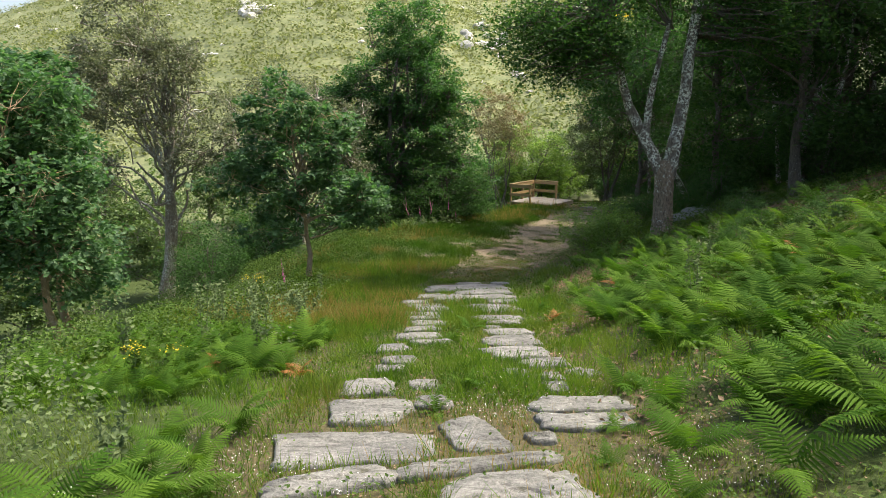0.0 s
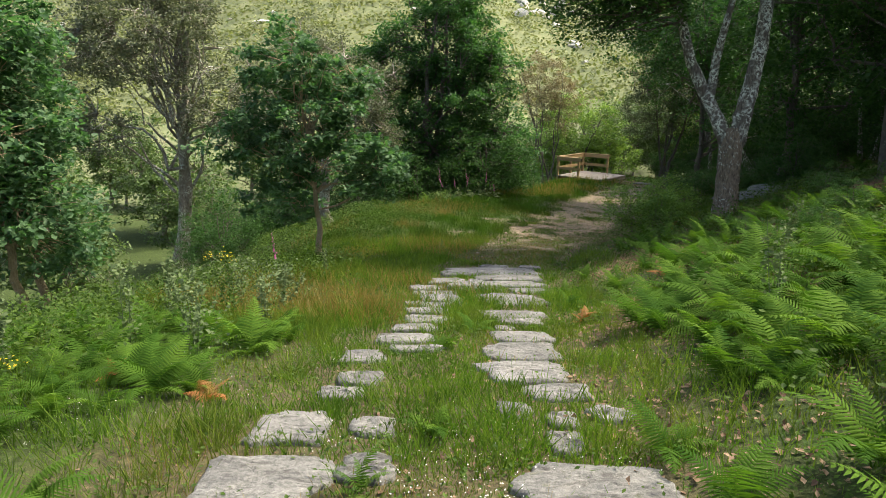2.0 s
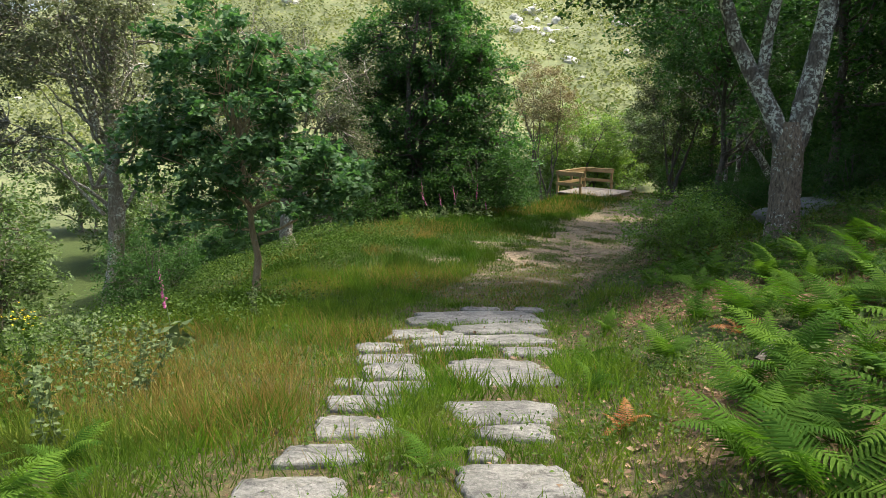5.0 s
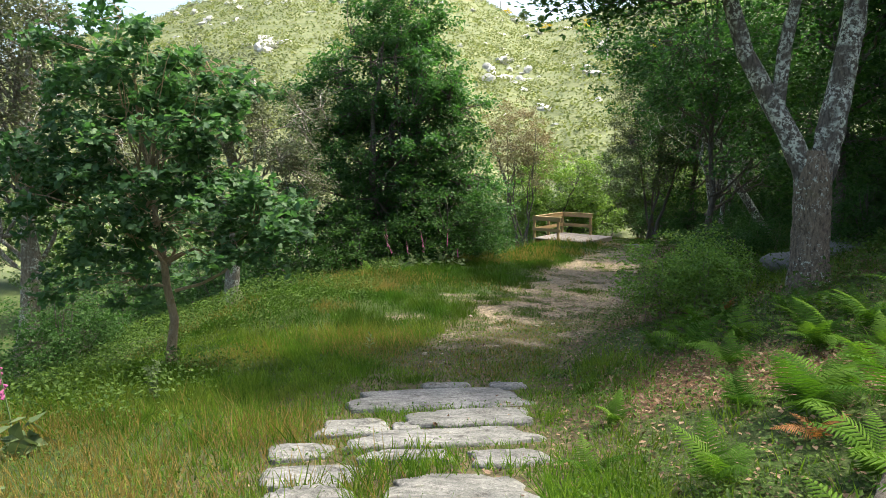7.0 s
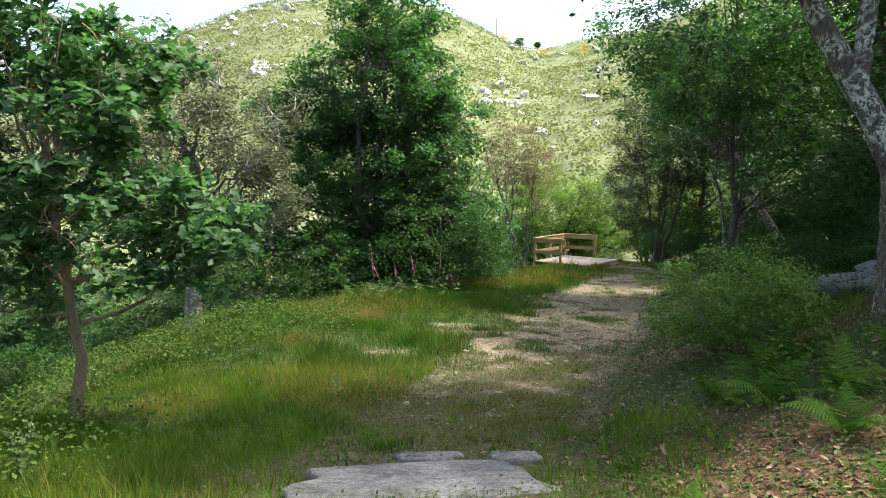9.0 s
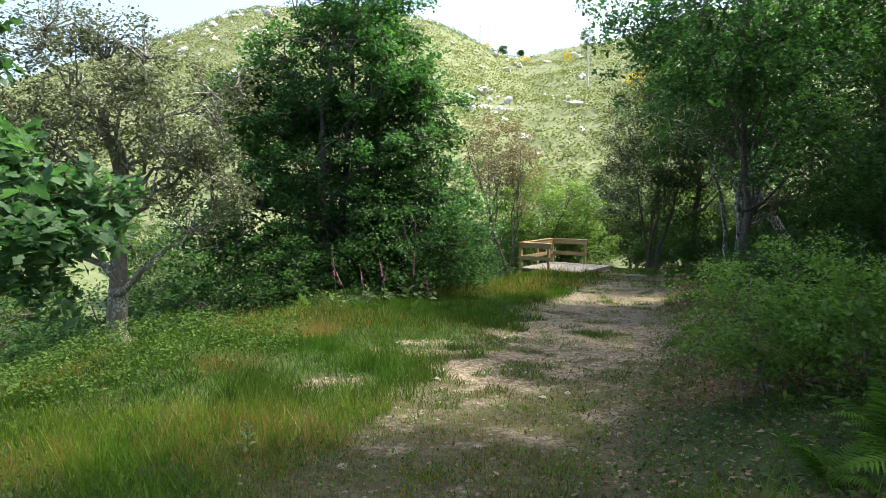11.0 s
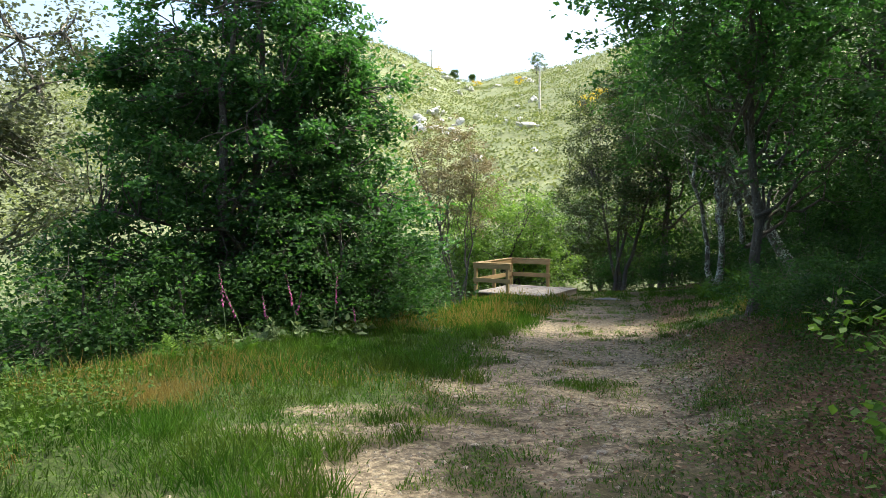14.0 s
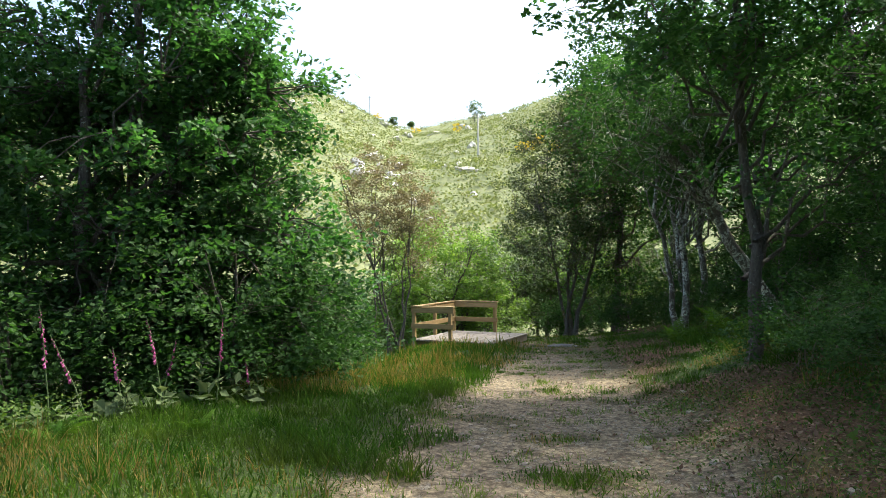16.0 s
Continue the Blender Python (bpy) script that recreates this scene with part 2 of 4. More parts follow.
M_SILVER = bark_mat("silvery_lichened_bark", (0.085, 0.070, 0.050), (0.300, 0.260, 0.200), 1.3, (0.56, 0.58, 0.49), 0.2)
M_PALEBARK = bark_mat("cork_bark", (0.075, 0.060, 0.042), (0.260, 0.220, 0.160), 0.9, (0.38, 0.38, 0.32))
M_YOUNGBARK = bark_mat("sapling_bark", (0.22, 0.150, 0.080), (0.46, 0.34, 0.20), 0.25, (0.4, 0.38, 0.3))
M_RAIL = wood_mat("treated_pine", (0.28, 0.185, 0.070), (0.46, 0.32, 0.135))
M_DECK = wood_mat("weathered_deck", (0.19, 0.165, 0.13), (0.34, 0.30, 0.25))
M_STEM = plain_mat("green_stem", (0.06, 0.10, 0.03), (0.12, 0.17, 0.06))
M_TWIG = plain_mat("dead_wood", (0.10, 0.075, 0.05), (0.24, 0.19, 0.14))
M_POLE = plain_mat("pale_pole", (0.42, 0.39, 0.34), (0.60, 0.57, 0.50), 4.0)


# ---- mesh tools ----
def raw_mesh(name, verts, loops, sizes, material, smooth=False):
    me = bpy.data.meshes.new(name)
    verts = np.asarray(verts, np.float32).reshape(-1, 3)
    loops = np.asarray(loops, np.int32).ravel()
    sizes = np.asarray(sizes, np.int32).ravel()
    me.vertices.add(len(verts))
    me.vertices.foreach_set("co", verts.ravel())
    me.loops.add(len(loops))
    me.loops.foreach_set("vertex_index", loops)
    me.polygons.add(len(sizes))
    me.polygons.foreach_set("loop_start", np.concatenate(([0], np.cumsum(sizes)[:-1])).astype(np.int32))
    me.polygons.foreach_set("use_smooth", np.full(len(sizes), smooth))
    me.materials.append(material)
    me.update(calc_edges=True)
    me.validate()
    return me


def polys(name, V, material):
    """V: (n, k, 3): n separate faces of k corners."""
    n, k, _ = V.shape
    return raw_mesh(name, V, np.arange(n * k), np.full(n, k), material)


def child(name, me, parent, label=""):
    ob = new(name, me)
    ob.parent = parent
    return tagged(ob, label)


def empty(name, at, rz=0.0, scale=1.0):
    ob = new(name)
    ob.matrix_basis = pose(at[0], at[1], at[2], 0, 0, rz) @ Matrix.Scale(scale, 4)
    return ob


def unit(a):
    return a / np.maximum(np.linalg.norm(a, axis=-1, keepdims=True), 1e-9)


LEAF_OVAL = np.array([(0, 0, 0), (0.32, 0.45, 0.06), (0, 1, 0), (-0.32, 0.45, 0.06)])
LEAF_OAK = np.array([(0, 0, 0), (0.20, 0.22, 0.03), (0.15, 0.38, 0.02), (0.34, 0.62, 0.06), (0.16, 0.80, 0.0), (0, 1, -0.06),
                     (-0.16, 0.80, 0.0), (-0.34, 0.62, 0.06), (-0.15, 0.38, 0.02), (-0.20, 0.22, 0.03)])


def leaves(centres, size, form, r, droop=0.15, flat=0.6):
    """Leaf faces at the centres, turned at random, mostly lying flat."""
    n = len(centres)
    way = r.normal(size=(n, 3))
    way[:, 2] = way[:, 2] * 0.5 - droop
    way = unit(way)
    up = r.normal(size=(n, 3)) * (1 - flat)
    up[:, 2] += flat + 0.25
    side = unit(np.cross(way, up))
    nor = np.cross(side, way)
    s = (size * r.uniform(0.65, 1.3, n))[:, None, None]
    return centres[:, None] + s * (form[None, :, 0:1] * side[:, None] + form[None, :, 1:2] * way[:, None] + form[None, :, 2:3] * nor[:, None])


def tube(points, radii, sides=8, wobble=0.0, r=None):
    """Verts and quads of a tapering tube along the points."""
    pts = np.asarray(points, float)
    rad = np.asarray(radii, float)
    k = len(pts)
    tan = unit(np.gradient(pts, axis=0))
    ref = np.tile((1.0, 0.13, 0.07), (k, 1))
    a = unit(np.cross(tan, ref))
    b = np.cross(tan, a)
    ang = np.linspace(0, 2 * math.pi, sides, endpoint=False)
    ring = np.cos(ang)[None, :, None] * a[:, None] + np.sin(ang)[None, :, None] * b[:, None]
    rr = rad[:, None, None] * np.ones((k, sides, 1))
    if wobble and r is not None:
        rr = rr * (1 + wobble * r.normal(size=(k, sides, 1)))
    v = (pts[:, None] + ring * rr).reshape(-1, 3)
    i = np.arange(k - 1)[:, None] * sides
    j = np.arange(sides)[None]
    j2 = (j + 1) % sides
    q = np.stack((i + j, i + j2, i + sides + j2, i + sides + j), -1).reshape(-1, 4)
    return v, q


def tubes_mesh(name, list_of, material):
    V, Q, o = [], [], 0
    for v, q in list_of:
        V.append(v)
        Q.append(q + o)
        o += len(v)
    Q = np.concatenate(Q)
    return raw_mesh(name, np.concatenate(V), Q, np.full(len(Q), 4), material, True)


def bend(a, b, n, r, sway=0.12, lift=0.0):
    """A crooked line from a to b."""
    a, b = np.asarray(a, float), np.asarray(b, float)
    t = np.linspace(0, 1, n)[:, None]
    length = np.linalg.norm(b - a)
    off = np.cumsum(r.normal(size=(n, 3)), 0) * sway * length / n
    off -= t * off[-1]
    p = a + (b - a) * t + off
    p[:, 2] += lift * length * np.sin(t[:, 0] * math.pi)
    return p


def box(bm, size, at=(0, 0, 0), rz=0.0, bevel=0.0):
    res = bmesh.ops.create_cube(bm, size=1.0, matrix=pose(*at, 0, 0, rz) @ Matrix.Diagonal((*size, 1)))
    if bevel:
        edges = list({e for v in res["verts"] for e in v.link_edges})
        bmesh.ops.bevel(bm, geom=edges, offset=bevel, segments=2, affect='EDGES')


def part(name, bm, material, parent, label=""):
    me = bpy.data.meshes.new(name)
    bm.to_mesh(me)
    bm.free()
    me.materials.append(material)
    ob = new(name, me)
    ob.parent = parent
    return tagged(ob, label)


# ---- lie of the land ----
PATH_Y = np.array([-12, 0, 6, 10, 14.5, 18, 22, 26, 31, 36, 42, 50.0])
PATH_X = np.array([-0.6, 0.1, 0.3, 0.45, 0.7, 1.7, 3.2, 4.4, 6.0, 7.5, 9.5, 13.0])
LEVEL_Y = np.array([-30, -10, 0, 3.5, 6, 8, 9.5, 12, 14.5, 18, 22, 26, 30, 35, 40, 50, 70.0])
LEVEL_Z = np.array([3.0, 1.3, 0.05, -0.5, -0.93, -1.25, -1.5, -1.93, -2.2, -2.5, -2.85, -3.07, -3.28, -3.60, -3.85, -5.2, -8.0])
CREST_Y = np.array([-10, 5, 18, 20, 22, 24, 25.5, 28, 32, 38, 45.0])
CREST_D = np.array([4.5, 4.2, 4.7, 5.4, 5.7, 5.3, 4.8, 4.2, 3.6, 3.3, 3.3])
RIDGE_A = np.array([-180, -60, -40, -20, -12.9, -10.3, -6.3, -4.7, -2.4, 0, 2.2, 8, 14.3, 16.5, 20.2, 24, 30, 36, 60, 180.0])
RIDGE_E = np.array([6, 12, 14, 13, 11.0, 10.5, 9.85, 10.2, 11.3, 12.5, 13.0, 13.9, 13.5, 12.9, 11.5, 9.8, 7.5, 5.2, 4, 6.0])


def smooth01(x):
    x = np.clip(x, 0, 1)
    return x * x * (3 - 2 * x)


def waves(x, y, f, seed=0.0):
    """Cheap smooth unevenness between -1 and 1."""
    return (np.sin(x * f * 1.0 + 1.7 * np.sin(y * f * 0.7 + seed) + seed) + np.sin(y * f * 1.3 + 1.3 * np.sin(x * f * 0.9 - seed) + 2 * seed)
            + np.sin((x + y) * f * 2.1 + 4 * seed) * 0.5) / 2.5


def height(x, y):
    x, y = np.asarray(x, float), np.asarray(y, float)
    d = x - np.interp(y, PATH_Y, PATH_X)
    z = np.interp(y, LEVEL_Y, LEVEL_Z)
    z = z + np.interp(y, [16, 28, 36], [0.30, 0.21, 0.12]) * np.clip(d - 1.1, 0, 5) + 0.26 * np.clip(d - 6.2, 0, 22) * smooth01((52 - y) / 14)
    c = np.interp(y, CREST_Y, CREST_D)
    z = z + np.interp(y, [0, 10, 14, 17, 20, 28, 34], [0.0, -0.03, -0.055, -0.05, 0.04, 0.05, 0.02]) * np.clip(-d, 0, c)
    past = np.clip(-d - c, 0, None)
    z = z - 0.34 * np.clip(past - 0.5, 0, 14) - 0.10 * smooth01(past)
    z = np.maximum(z, -8.5 + 0.4 * waves(x, y, 0.2))
    z = z + 0.035 * waves(x, y, 1.3) * smooth01((np.abs(d) - 0.6) / 1.5) + 0.012 * waves(x, y, 4.0, 1.0)
    # the hill across the valley
    dx, dy = x - 0.0, y - 5.0
    rad = np.hypot(dx, dy)
    az = np.degrees(np.arctan2(-dx, dy))
    top = np.tan(np.radians(np.interp(az, RIDGE_A, RIDGE_E))) * 290
    u = np.clip((rad - 62) / (290 - 62), 0, None)
    hill = -8.5 + (top + 8.5) * np.where(u < 1, u ** 0.92, 1 - 0.35 * (u - 1))
    hill = hill + (1.1 * waves(x, y, 0.09, 2.0) + 0.5 * waves(x, y, 0.33, 3.0)) * smooth01(u * 4)
    k = smooth01((rad - 52) / 22)
    return z * (1 - k) + hill * k


def gravel_at(x, y):
    d = x - np.interp(y, PATH_Y, PATH_X)
    half = np.interp(y, [14, 16, 19, 22, 26, 30, 34, 36], [0.3, 1.0, 2.0, 2.2, 1.9, 1.5, 0.9, 0.3])
    wear = np.interp(y, [15, 19, 22, 42], [-0.75, -0.35, 0.25, 0.2])
    rough = 0.6 * waves(x, y, 1.7, 0.4) + 0.65 * waves(x, y, 4.6, 1.4) + 0.35 * waves(x, y, 9.7, 2.4)
    g = smooth01((half - np.abs(d + 0.1)) / 0.9 + 0.1) * smooth01((0.55 + wear + rough - 0.55 * smooth01((np.abs(d + 0.1) - 0.9) / 0.8)) / 0.55)
    g = g * smooth01((y - 14.6) / 1.0) * smooth01((36 - y) / 4)
    fringe = 0.35 * waves(x, y, 5.3, 3.7)
    for cx, cy, rx, ry in ((-0.4, 18.9, 0.60, 0.30), (-0.4, 17.6, 0.32, 0.25), (0.6, 20.7, 0.75, 0.35), (0.7, 21.5, 0.85, 0.32)):   # bare patches in the turf
        g = np.maximum(g, 0.72 * smooth01(1.5 * (1.15 - np.hypot((x - cx) / rx, (y - cy) / ry) + fringe)))
    for cx, cy, rx, ry in ((1.88, 19.7, 0.35, 0.75), (3.55, 23.0, 0.55, 0.50), (1.5, 22.1, 0.5, 0.3), (1.3, 17.6, 0.5, 0.4)):   # turf left standing on it
        g = g * (1 - smooth01(1.5 * (1.15 - np.hypot((x - cx) / rx, (y - cy) / ry) + fringe)))
    return np.maximum(g, smooth01(1.6 - np.hypot((x + 10.0) / 2.6, (y - 15.6) / 1.8) + 0.4 * waves(x, y, 1.5, 3.0)))


def litter_at(x, y):
    d = x - np.interp(y, PATH_Y, PATH_X)
    return smooth01((d - 1.0) / 0.8) * smooth01((waves(x, y, 0.9, 2.2) + 0.45) / 0.5) * smooth01((y - 6) / 4)


def axis(a, b, step, reach):
    mid = np.arange(a, b + 1e-6, step)
    out, s, p = [], step, 0.0
    while p < reach:
        s *= 1.13
        p += s
        out.append(p)
    out = np.array(out)
    return np.concatenate(((a - out)[::-1], mid, b + out))


GX, GY = axis(-6, 9, 0.15, 800), axis(0, 40, 0.15, 800)
X, Y = np.meshgrid(GX, GY)
Z = height(X, Y)
nx, ny = len(GX), len(GY)
ii = (np.arange(ny - 1)[:, None] * nx + np.arange(nx - 1)[None]).ravel()
quads = np.stack((ii, ii + 1, ii + nx + 1, ii + nx), -1)
me = raw_mesh("ground", np.stack((X, Y, Z), -1), quads, np.full(len(quads), 4), M_GROUND, True)
for key, val in (("gravel", gravel_at(X, Y)), ("turf", smooth01((np.abs(X - np.interp(Y, PATH_Y, PATH_X) + 0.2) - 1.3) / 0.8) * (1 - 0.6 * smooth01((X - np.interp(Y, PATH_Y, PATH_X) - 6) / 3))), ("litter", litter_at(X, Y)), ("far", smooth01((np.hypot(X, Y - 10) - 40) / 25))):
    a = me.attributes.new(key, 'FLOAT', 'POINT')
    a.data.foreach_set("value", val.astype(np.float32).ravel())
ground = tagged(new("ground", me), "grassy hillside with a worn gravel clearing and heath hill", "ground", kind="structure")


def on(x, y, dz=0.0):
    return (x, y, float(height(x, y)) + dz)


# ---- trees ----
def grow(name, base, trunk_to, blobs, leaf, bark, label, n_limbs=18, n_clumps=260, per=60, size=0.09, r0=0.15, clump=0.45,
         seed=1, form=LEAF_OVAL, trunks=1, spread=0.25, flat=0.6, shell=0.35, category="tree", group="", twigs=2, split=True, low=0.22):
    """A tree: trunk, limbs, twigs and a crown of separate leaves. blobs: (x, y, z, rx, ry, rz) from the base."""
    r = np.random.default_rng(seed)
    root = empty(name, base)
    tagged(root, label, category, group)
    blobs = np.array(blobs, float)
    vol = blobs[:, 3] * blobs[:, 4] * blobs[:, 5]
    vol = vol ** 0.75 / (vol ** 0.75).sum()

    def inside(n, lo):
        k = r.choice(len(blobs), n, p=vol)
        u = unit(r.normal(size=(n, 3)))
        q = r.uniform(lo ** 3, 1, n) ** (1 / 3)
        u = u * q[:, None] * (1 + 0.16 * np.sin(7 * u[:, :1] + 5 * u[:, 1:2] + seed))
        return blobs[k, :3] + u * blobs[k, 3:]

    wood = []
    stems = []
    for s in range(trunks):
        foot = np.array((r.normal() * spread * (trunks > 1), r.normal() * spread * (trunks > 1), -0.15))
        goal = np.array(trunk_to) + (r.normal(size=3) * (1, 1, 0.2) * spread * 2 if trunks > 1 else 0)
        line = bend(foot, goal, 12, r, 0.14)
        rs = r0 * (1 if s == 0 else 0.75) * np.linspace(1, 0.25, 12)
        rs[0] *= 1.45
        rs[1] *= 1.12
        v, q = tube(line, rs, 10, 0.05, r)
        stems.append((line, rs, child("trunk", tubes_mesh("trunk", [(v, q)], bark), root)))
    clumps = inside(n_clumps, shell)
    targets = inside(n_limbs, 0.15)
    nodes_ = []
    for tgt in targets:
        line, rs, stem = stems[r.integers(len(stems))]
        want = np.clip((tgt[2] * 0.62) / max(line[-1][2], 0.1), low, 0.97) * 11
        i = int(np.clip(want + abs(r.normal()) * 0.8, 2, 11))
        lim = bend(line[i], tgt, 9, r, 0.42, 0.05)
        lr = rs[i] * 0.46 * np.linspace(1, 0.16, 9)
        if split:
            child("limb", tubes_mesh("limb", [tube(lim, lr, 7)], bark), stem)
        else:
            wood.append(tube(lim, lr, 6))
        nodes_.append(lim[3:])
    nodes_ = np.concatenate(nodes_)
    for c in clumps[:: max(1, 3 - twigs)]:
        k = np.argmin(((nodes_ - c) ** 2).sum(1) + r.uniform(0, 0.3))
        wood.append(tube(bend(nodes_[k], c, 5, r, 0.25), r0 * 0.10 * np.linspace(1, 0.35, 5), 4))
    tagged(child("branchwork", tubes_mesh("branchwork", wood, bark), root), kind="stuff")
    n = n_clumps * per
    cs = np.repeat(clumps, per, 0)
    rad = np.repeat(r.uniform(0.6, 1.25, n_clumps), per)[:, None]
    pos = cs + unit(r.normal(size=(n, 3))) * (r.uniform(0.05, 1, (n, 1)) ** 0.6) * clump * rad * np.array((1, 1, 0.6))
    child("crown", polys("crown", leaves(pos, size, form, r, 0.15, flat), leaf), root)
    return root


# ---- the oak beside the clearing, and its neighbours ----
grow("oak_tree", on(-1.6, 29.8), (0.3, 0.2, 8.0), [(0.2, 0, 8.6, 1.7, 1.6, 1.8), (-0.1, 0, 6.6, 2.7, 2.3, 1.6), (-2.3, -0.2, 5.7, 1.6, 1.5, 1.2), (1.5, 0, 5.6, 1.7, 1.6, 1.3), (-0.4, 0, 4.4, 3.2, 2.7, 1.9), (2.0, -0.3, 3.0, 2.0, 1.8, 1.5), (-1.9, -0.5, 2.9, 2.2, 2.0, 1.5), (0.4, -0.6, 2.0, 2.6, 1.8, 1.0)],
     M_OAK, M_BARK, "tall dark-green leafy oak on the bank beside the clearing", 46, 1250, 78, 0.118, 0.19, 0.46, 3, LEAF_OAK, 4, 0.55)
grow("oak_sapling", on(-3.19, 16.0), (-0.30, 0.0, 4.0), [(-0.35, 0, 2.9, 1.45, 1.3, 1.2), (-0.45, 0, 4.1, 1.0, 0.9, 0.75), (0.75, -0.1, 2.0, 1.15, 1.0, 0.6), (-1.35, 0.0, 2.4, 1.1, 1.0, 0.75), (-0.75, 0.0, 1.25, 1.0, 0.9, 0.55), (1.25, 0.1, 1.75, 0.7, 0.7, 0.4), (0.4, 0.1, 3.7, 0.8, 0.8, 0.6)],
     M_OAK2, M_YOUNGBARK, "young oak with a thin pale trunk on the grassy bank", 30, 290, 56, 0.115, 0.066, 0.26, 5, LEAF_OAK, 1, 0.2, low=0.30)
grow("cork_oak", on(-4.75, 23.4), (-0.3, 0.2, 4.6), [(-0.7, 0, 5.0, 1.6, 1.4, 1.5), (1.1, 0.2, 4.4, 1.3, 1.2, 1.1), (-1.5, 0, 3.2, 1.2, 1.1, 0.9), (1.4, 0, 3.1, 0.9, 0.9, 0.7)],
     M_OLIVE, M_SILVER, "gnarled lichen-covered tree with sparse olive leaves", 22, 330, 95, 0.068, 0.21, 0.36, 9, LEAF_OVAL, 1, 0.15, low=0.30)
grow("cork_oak", on(-8.9, 21.0), (0.2, 0.3, 7.0), [(-0.5, 0, 7.0, 2.3, 2.2, 1.6), (-0.6, 0, 8.9, 1.2, 1.2, 1.1), (1.7, 0.2, 5.2, 1.6, 1.5, 1.3), (-2.2, 0, 6.2, 1.3, 1.4, 1.1), (-1.9, 0, 4.2, 1.1, 1.2, 0.8), (1.0, 0, 7.6, 1.0, 1.0, 0.8)],
     M_OLIVE, M_SILVER, "tall grey-barked tree with bronze-olive foliage on the slope", 34, 470, 80, 0.085, 0.21, 0.42, 11, LEAF_OVAL, 2, 0.30, low=0.34)
for k, (x, y, s) in enumerate(((-6.9, 12.2, 1.15), (-7.3, 13.4, 1.3))):
    grow("oak_sapling", on(x, y), (-0.9 * s, 0.3, 3.8 * s), [(-0.9, 0.2, 3.9 * s, 1.3, 1.3, 1.0), (-0.5, 0, 2.8 * s, 1.3, 1.3, 0.9), (-1.4, 0, 2.0 * s, 1.3, 1.2, 0.9), (0.1, 0, 1.5 * s, 0.9, 0.9, 0.7)],
         M_OAK2, M_YOUNGBARK, "young leaning oak at the edge of the slope", 18, 300, 54, 0.12, 0.085, 0.34, 21 + k, LEAF_OAK, low=0.4)

# pollarded tree with pale lichen on its forked trunk
bx, by, bz = on(5.20, 16.1)
pol = tagged(empty("lichened_oak", (bx, by, bz)), "thick forked tree trunk speckled with pale lichen", "tree")
r = np.random.default_rng(31)
trunk = bend((0.02, 0, -0.2), (-0.03, 0.05, 1.75), 26, r, 0.03)
pol_trunk = child("trunk", tubes_mesh("trunk", [tube(trunk, np.interp(np.linspace(0, 1, 26), [0, 0.12, 0.25, 0.5, 0.8, 0.92, 1], [0.34, 0.265, 0.232, 0.215, 0.222, 0.21, 0.15]), 28, 0.045, r)], M_OLDBARK), pol)
lim_l = np.array([(-0.10, 0.05, 1.40), (-0.30, 0.10, 1.88), (-0.56, 0.15, 2.36), (-0.88, 0.25, 2.98), (-1.10, 0.35, 3.75), (-1.5, 0.4, 5.0)])
lim_r = np.array([(0.06, 0.05, 1.40), (0.16, 0.06, 2.0), (0.26, 0.08, 2.6), (0.36, 0.10, 3.3), (0.40, 0.12, 4.2), (0.6, 0.2, 5.6)])
lim_m = np.array([(-0.50, 0.14, 2.26), (-0.46, 0.15, 2.65), (-0.44, 0.12, 3.1), (-0.30, 0.10, 3.9), (-0.1, 0.1, 4.8)])


def dense(p, n):
    t = np.linspace(0, len(p) - 1, n)
    return np.stack([np.interp(t, np.arange(len(p)), p[:, k]) for k in range(3)], -1)


child("limb", tubes_mesh("limb", [tube(dense(lim_l, 16), np.linspace(0.145, 0.08, 16), 14, 0.05, r)], M_LICHEN), pol_trunk)
child("limb", tubes_mesh("limb", [tube(dense(lim_r, 16), np.linspace(0.175, 0.11, 16), 14, 0.05, r)], M_LICHEN), pol_trunk)
child("limb", tubes_mesh("limb", [tube(dense(lim_m, 12), np.linspace(0.100, 0.05, 12), 10, 0.05, r)], M_LICHEN), pol_trunk)
bl = np.array([(-2.5, 0.2, 4.5, 1.9, 1.7, 1.1), (0.6, 0.4, 6.0, 2.6, 2.2, 1.4), (2.2, 0.3, 4.9, 1.6, 1.6, 1.0), (-0.6, 1.2, 6.4, 2.0, 2.0, 1.2)])
k = r.choice(4, 640, p=(0.4, 0.25, 0.15, 0.2))
cl = bl[k, :3] + unit(r.normal(size=(640, 3))) * bl[k, 3:] * r.uniform(0.3, 1, (640, 1))
ends = np.concatenate((dense(lim_l, 16)[8:], dense(lim_r, 16)[8:], dense(lim_m, 12)[8:]))
child("branchwork", tubes_mesh("branchwork", [tube(bend(ends[np.argmin(((ends - c) ** 2).sum(1))], c, 6, r, 0.2), np.linspace(0.03, 0.008, 6), 5) for c in cl[::2]], M_BARK), pol)["kind"] = "stuff"
pos = np.repeat(cl, 60, 0) + unit(r.normal(size=(640 * 60, 3))) * r.uniform(0.05, 0.5, (640 * 60, 1))
child("crown", polys("crown", leaves(pos, 0.085, LEAF_OVAL, r), M_DARK), pol)

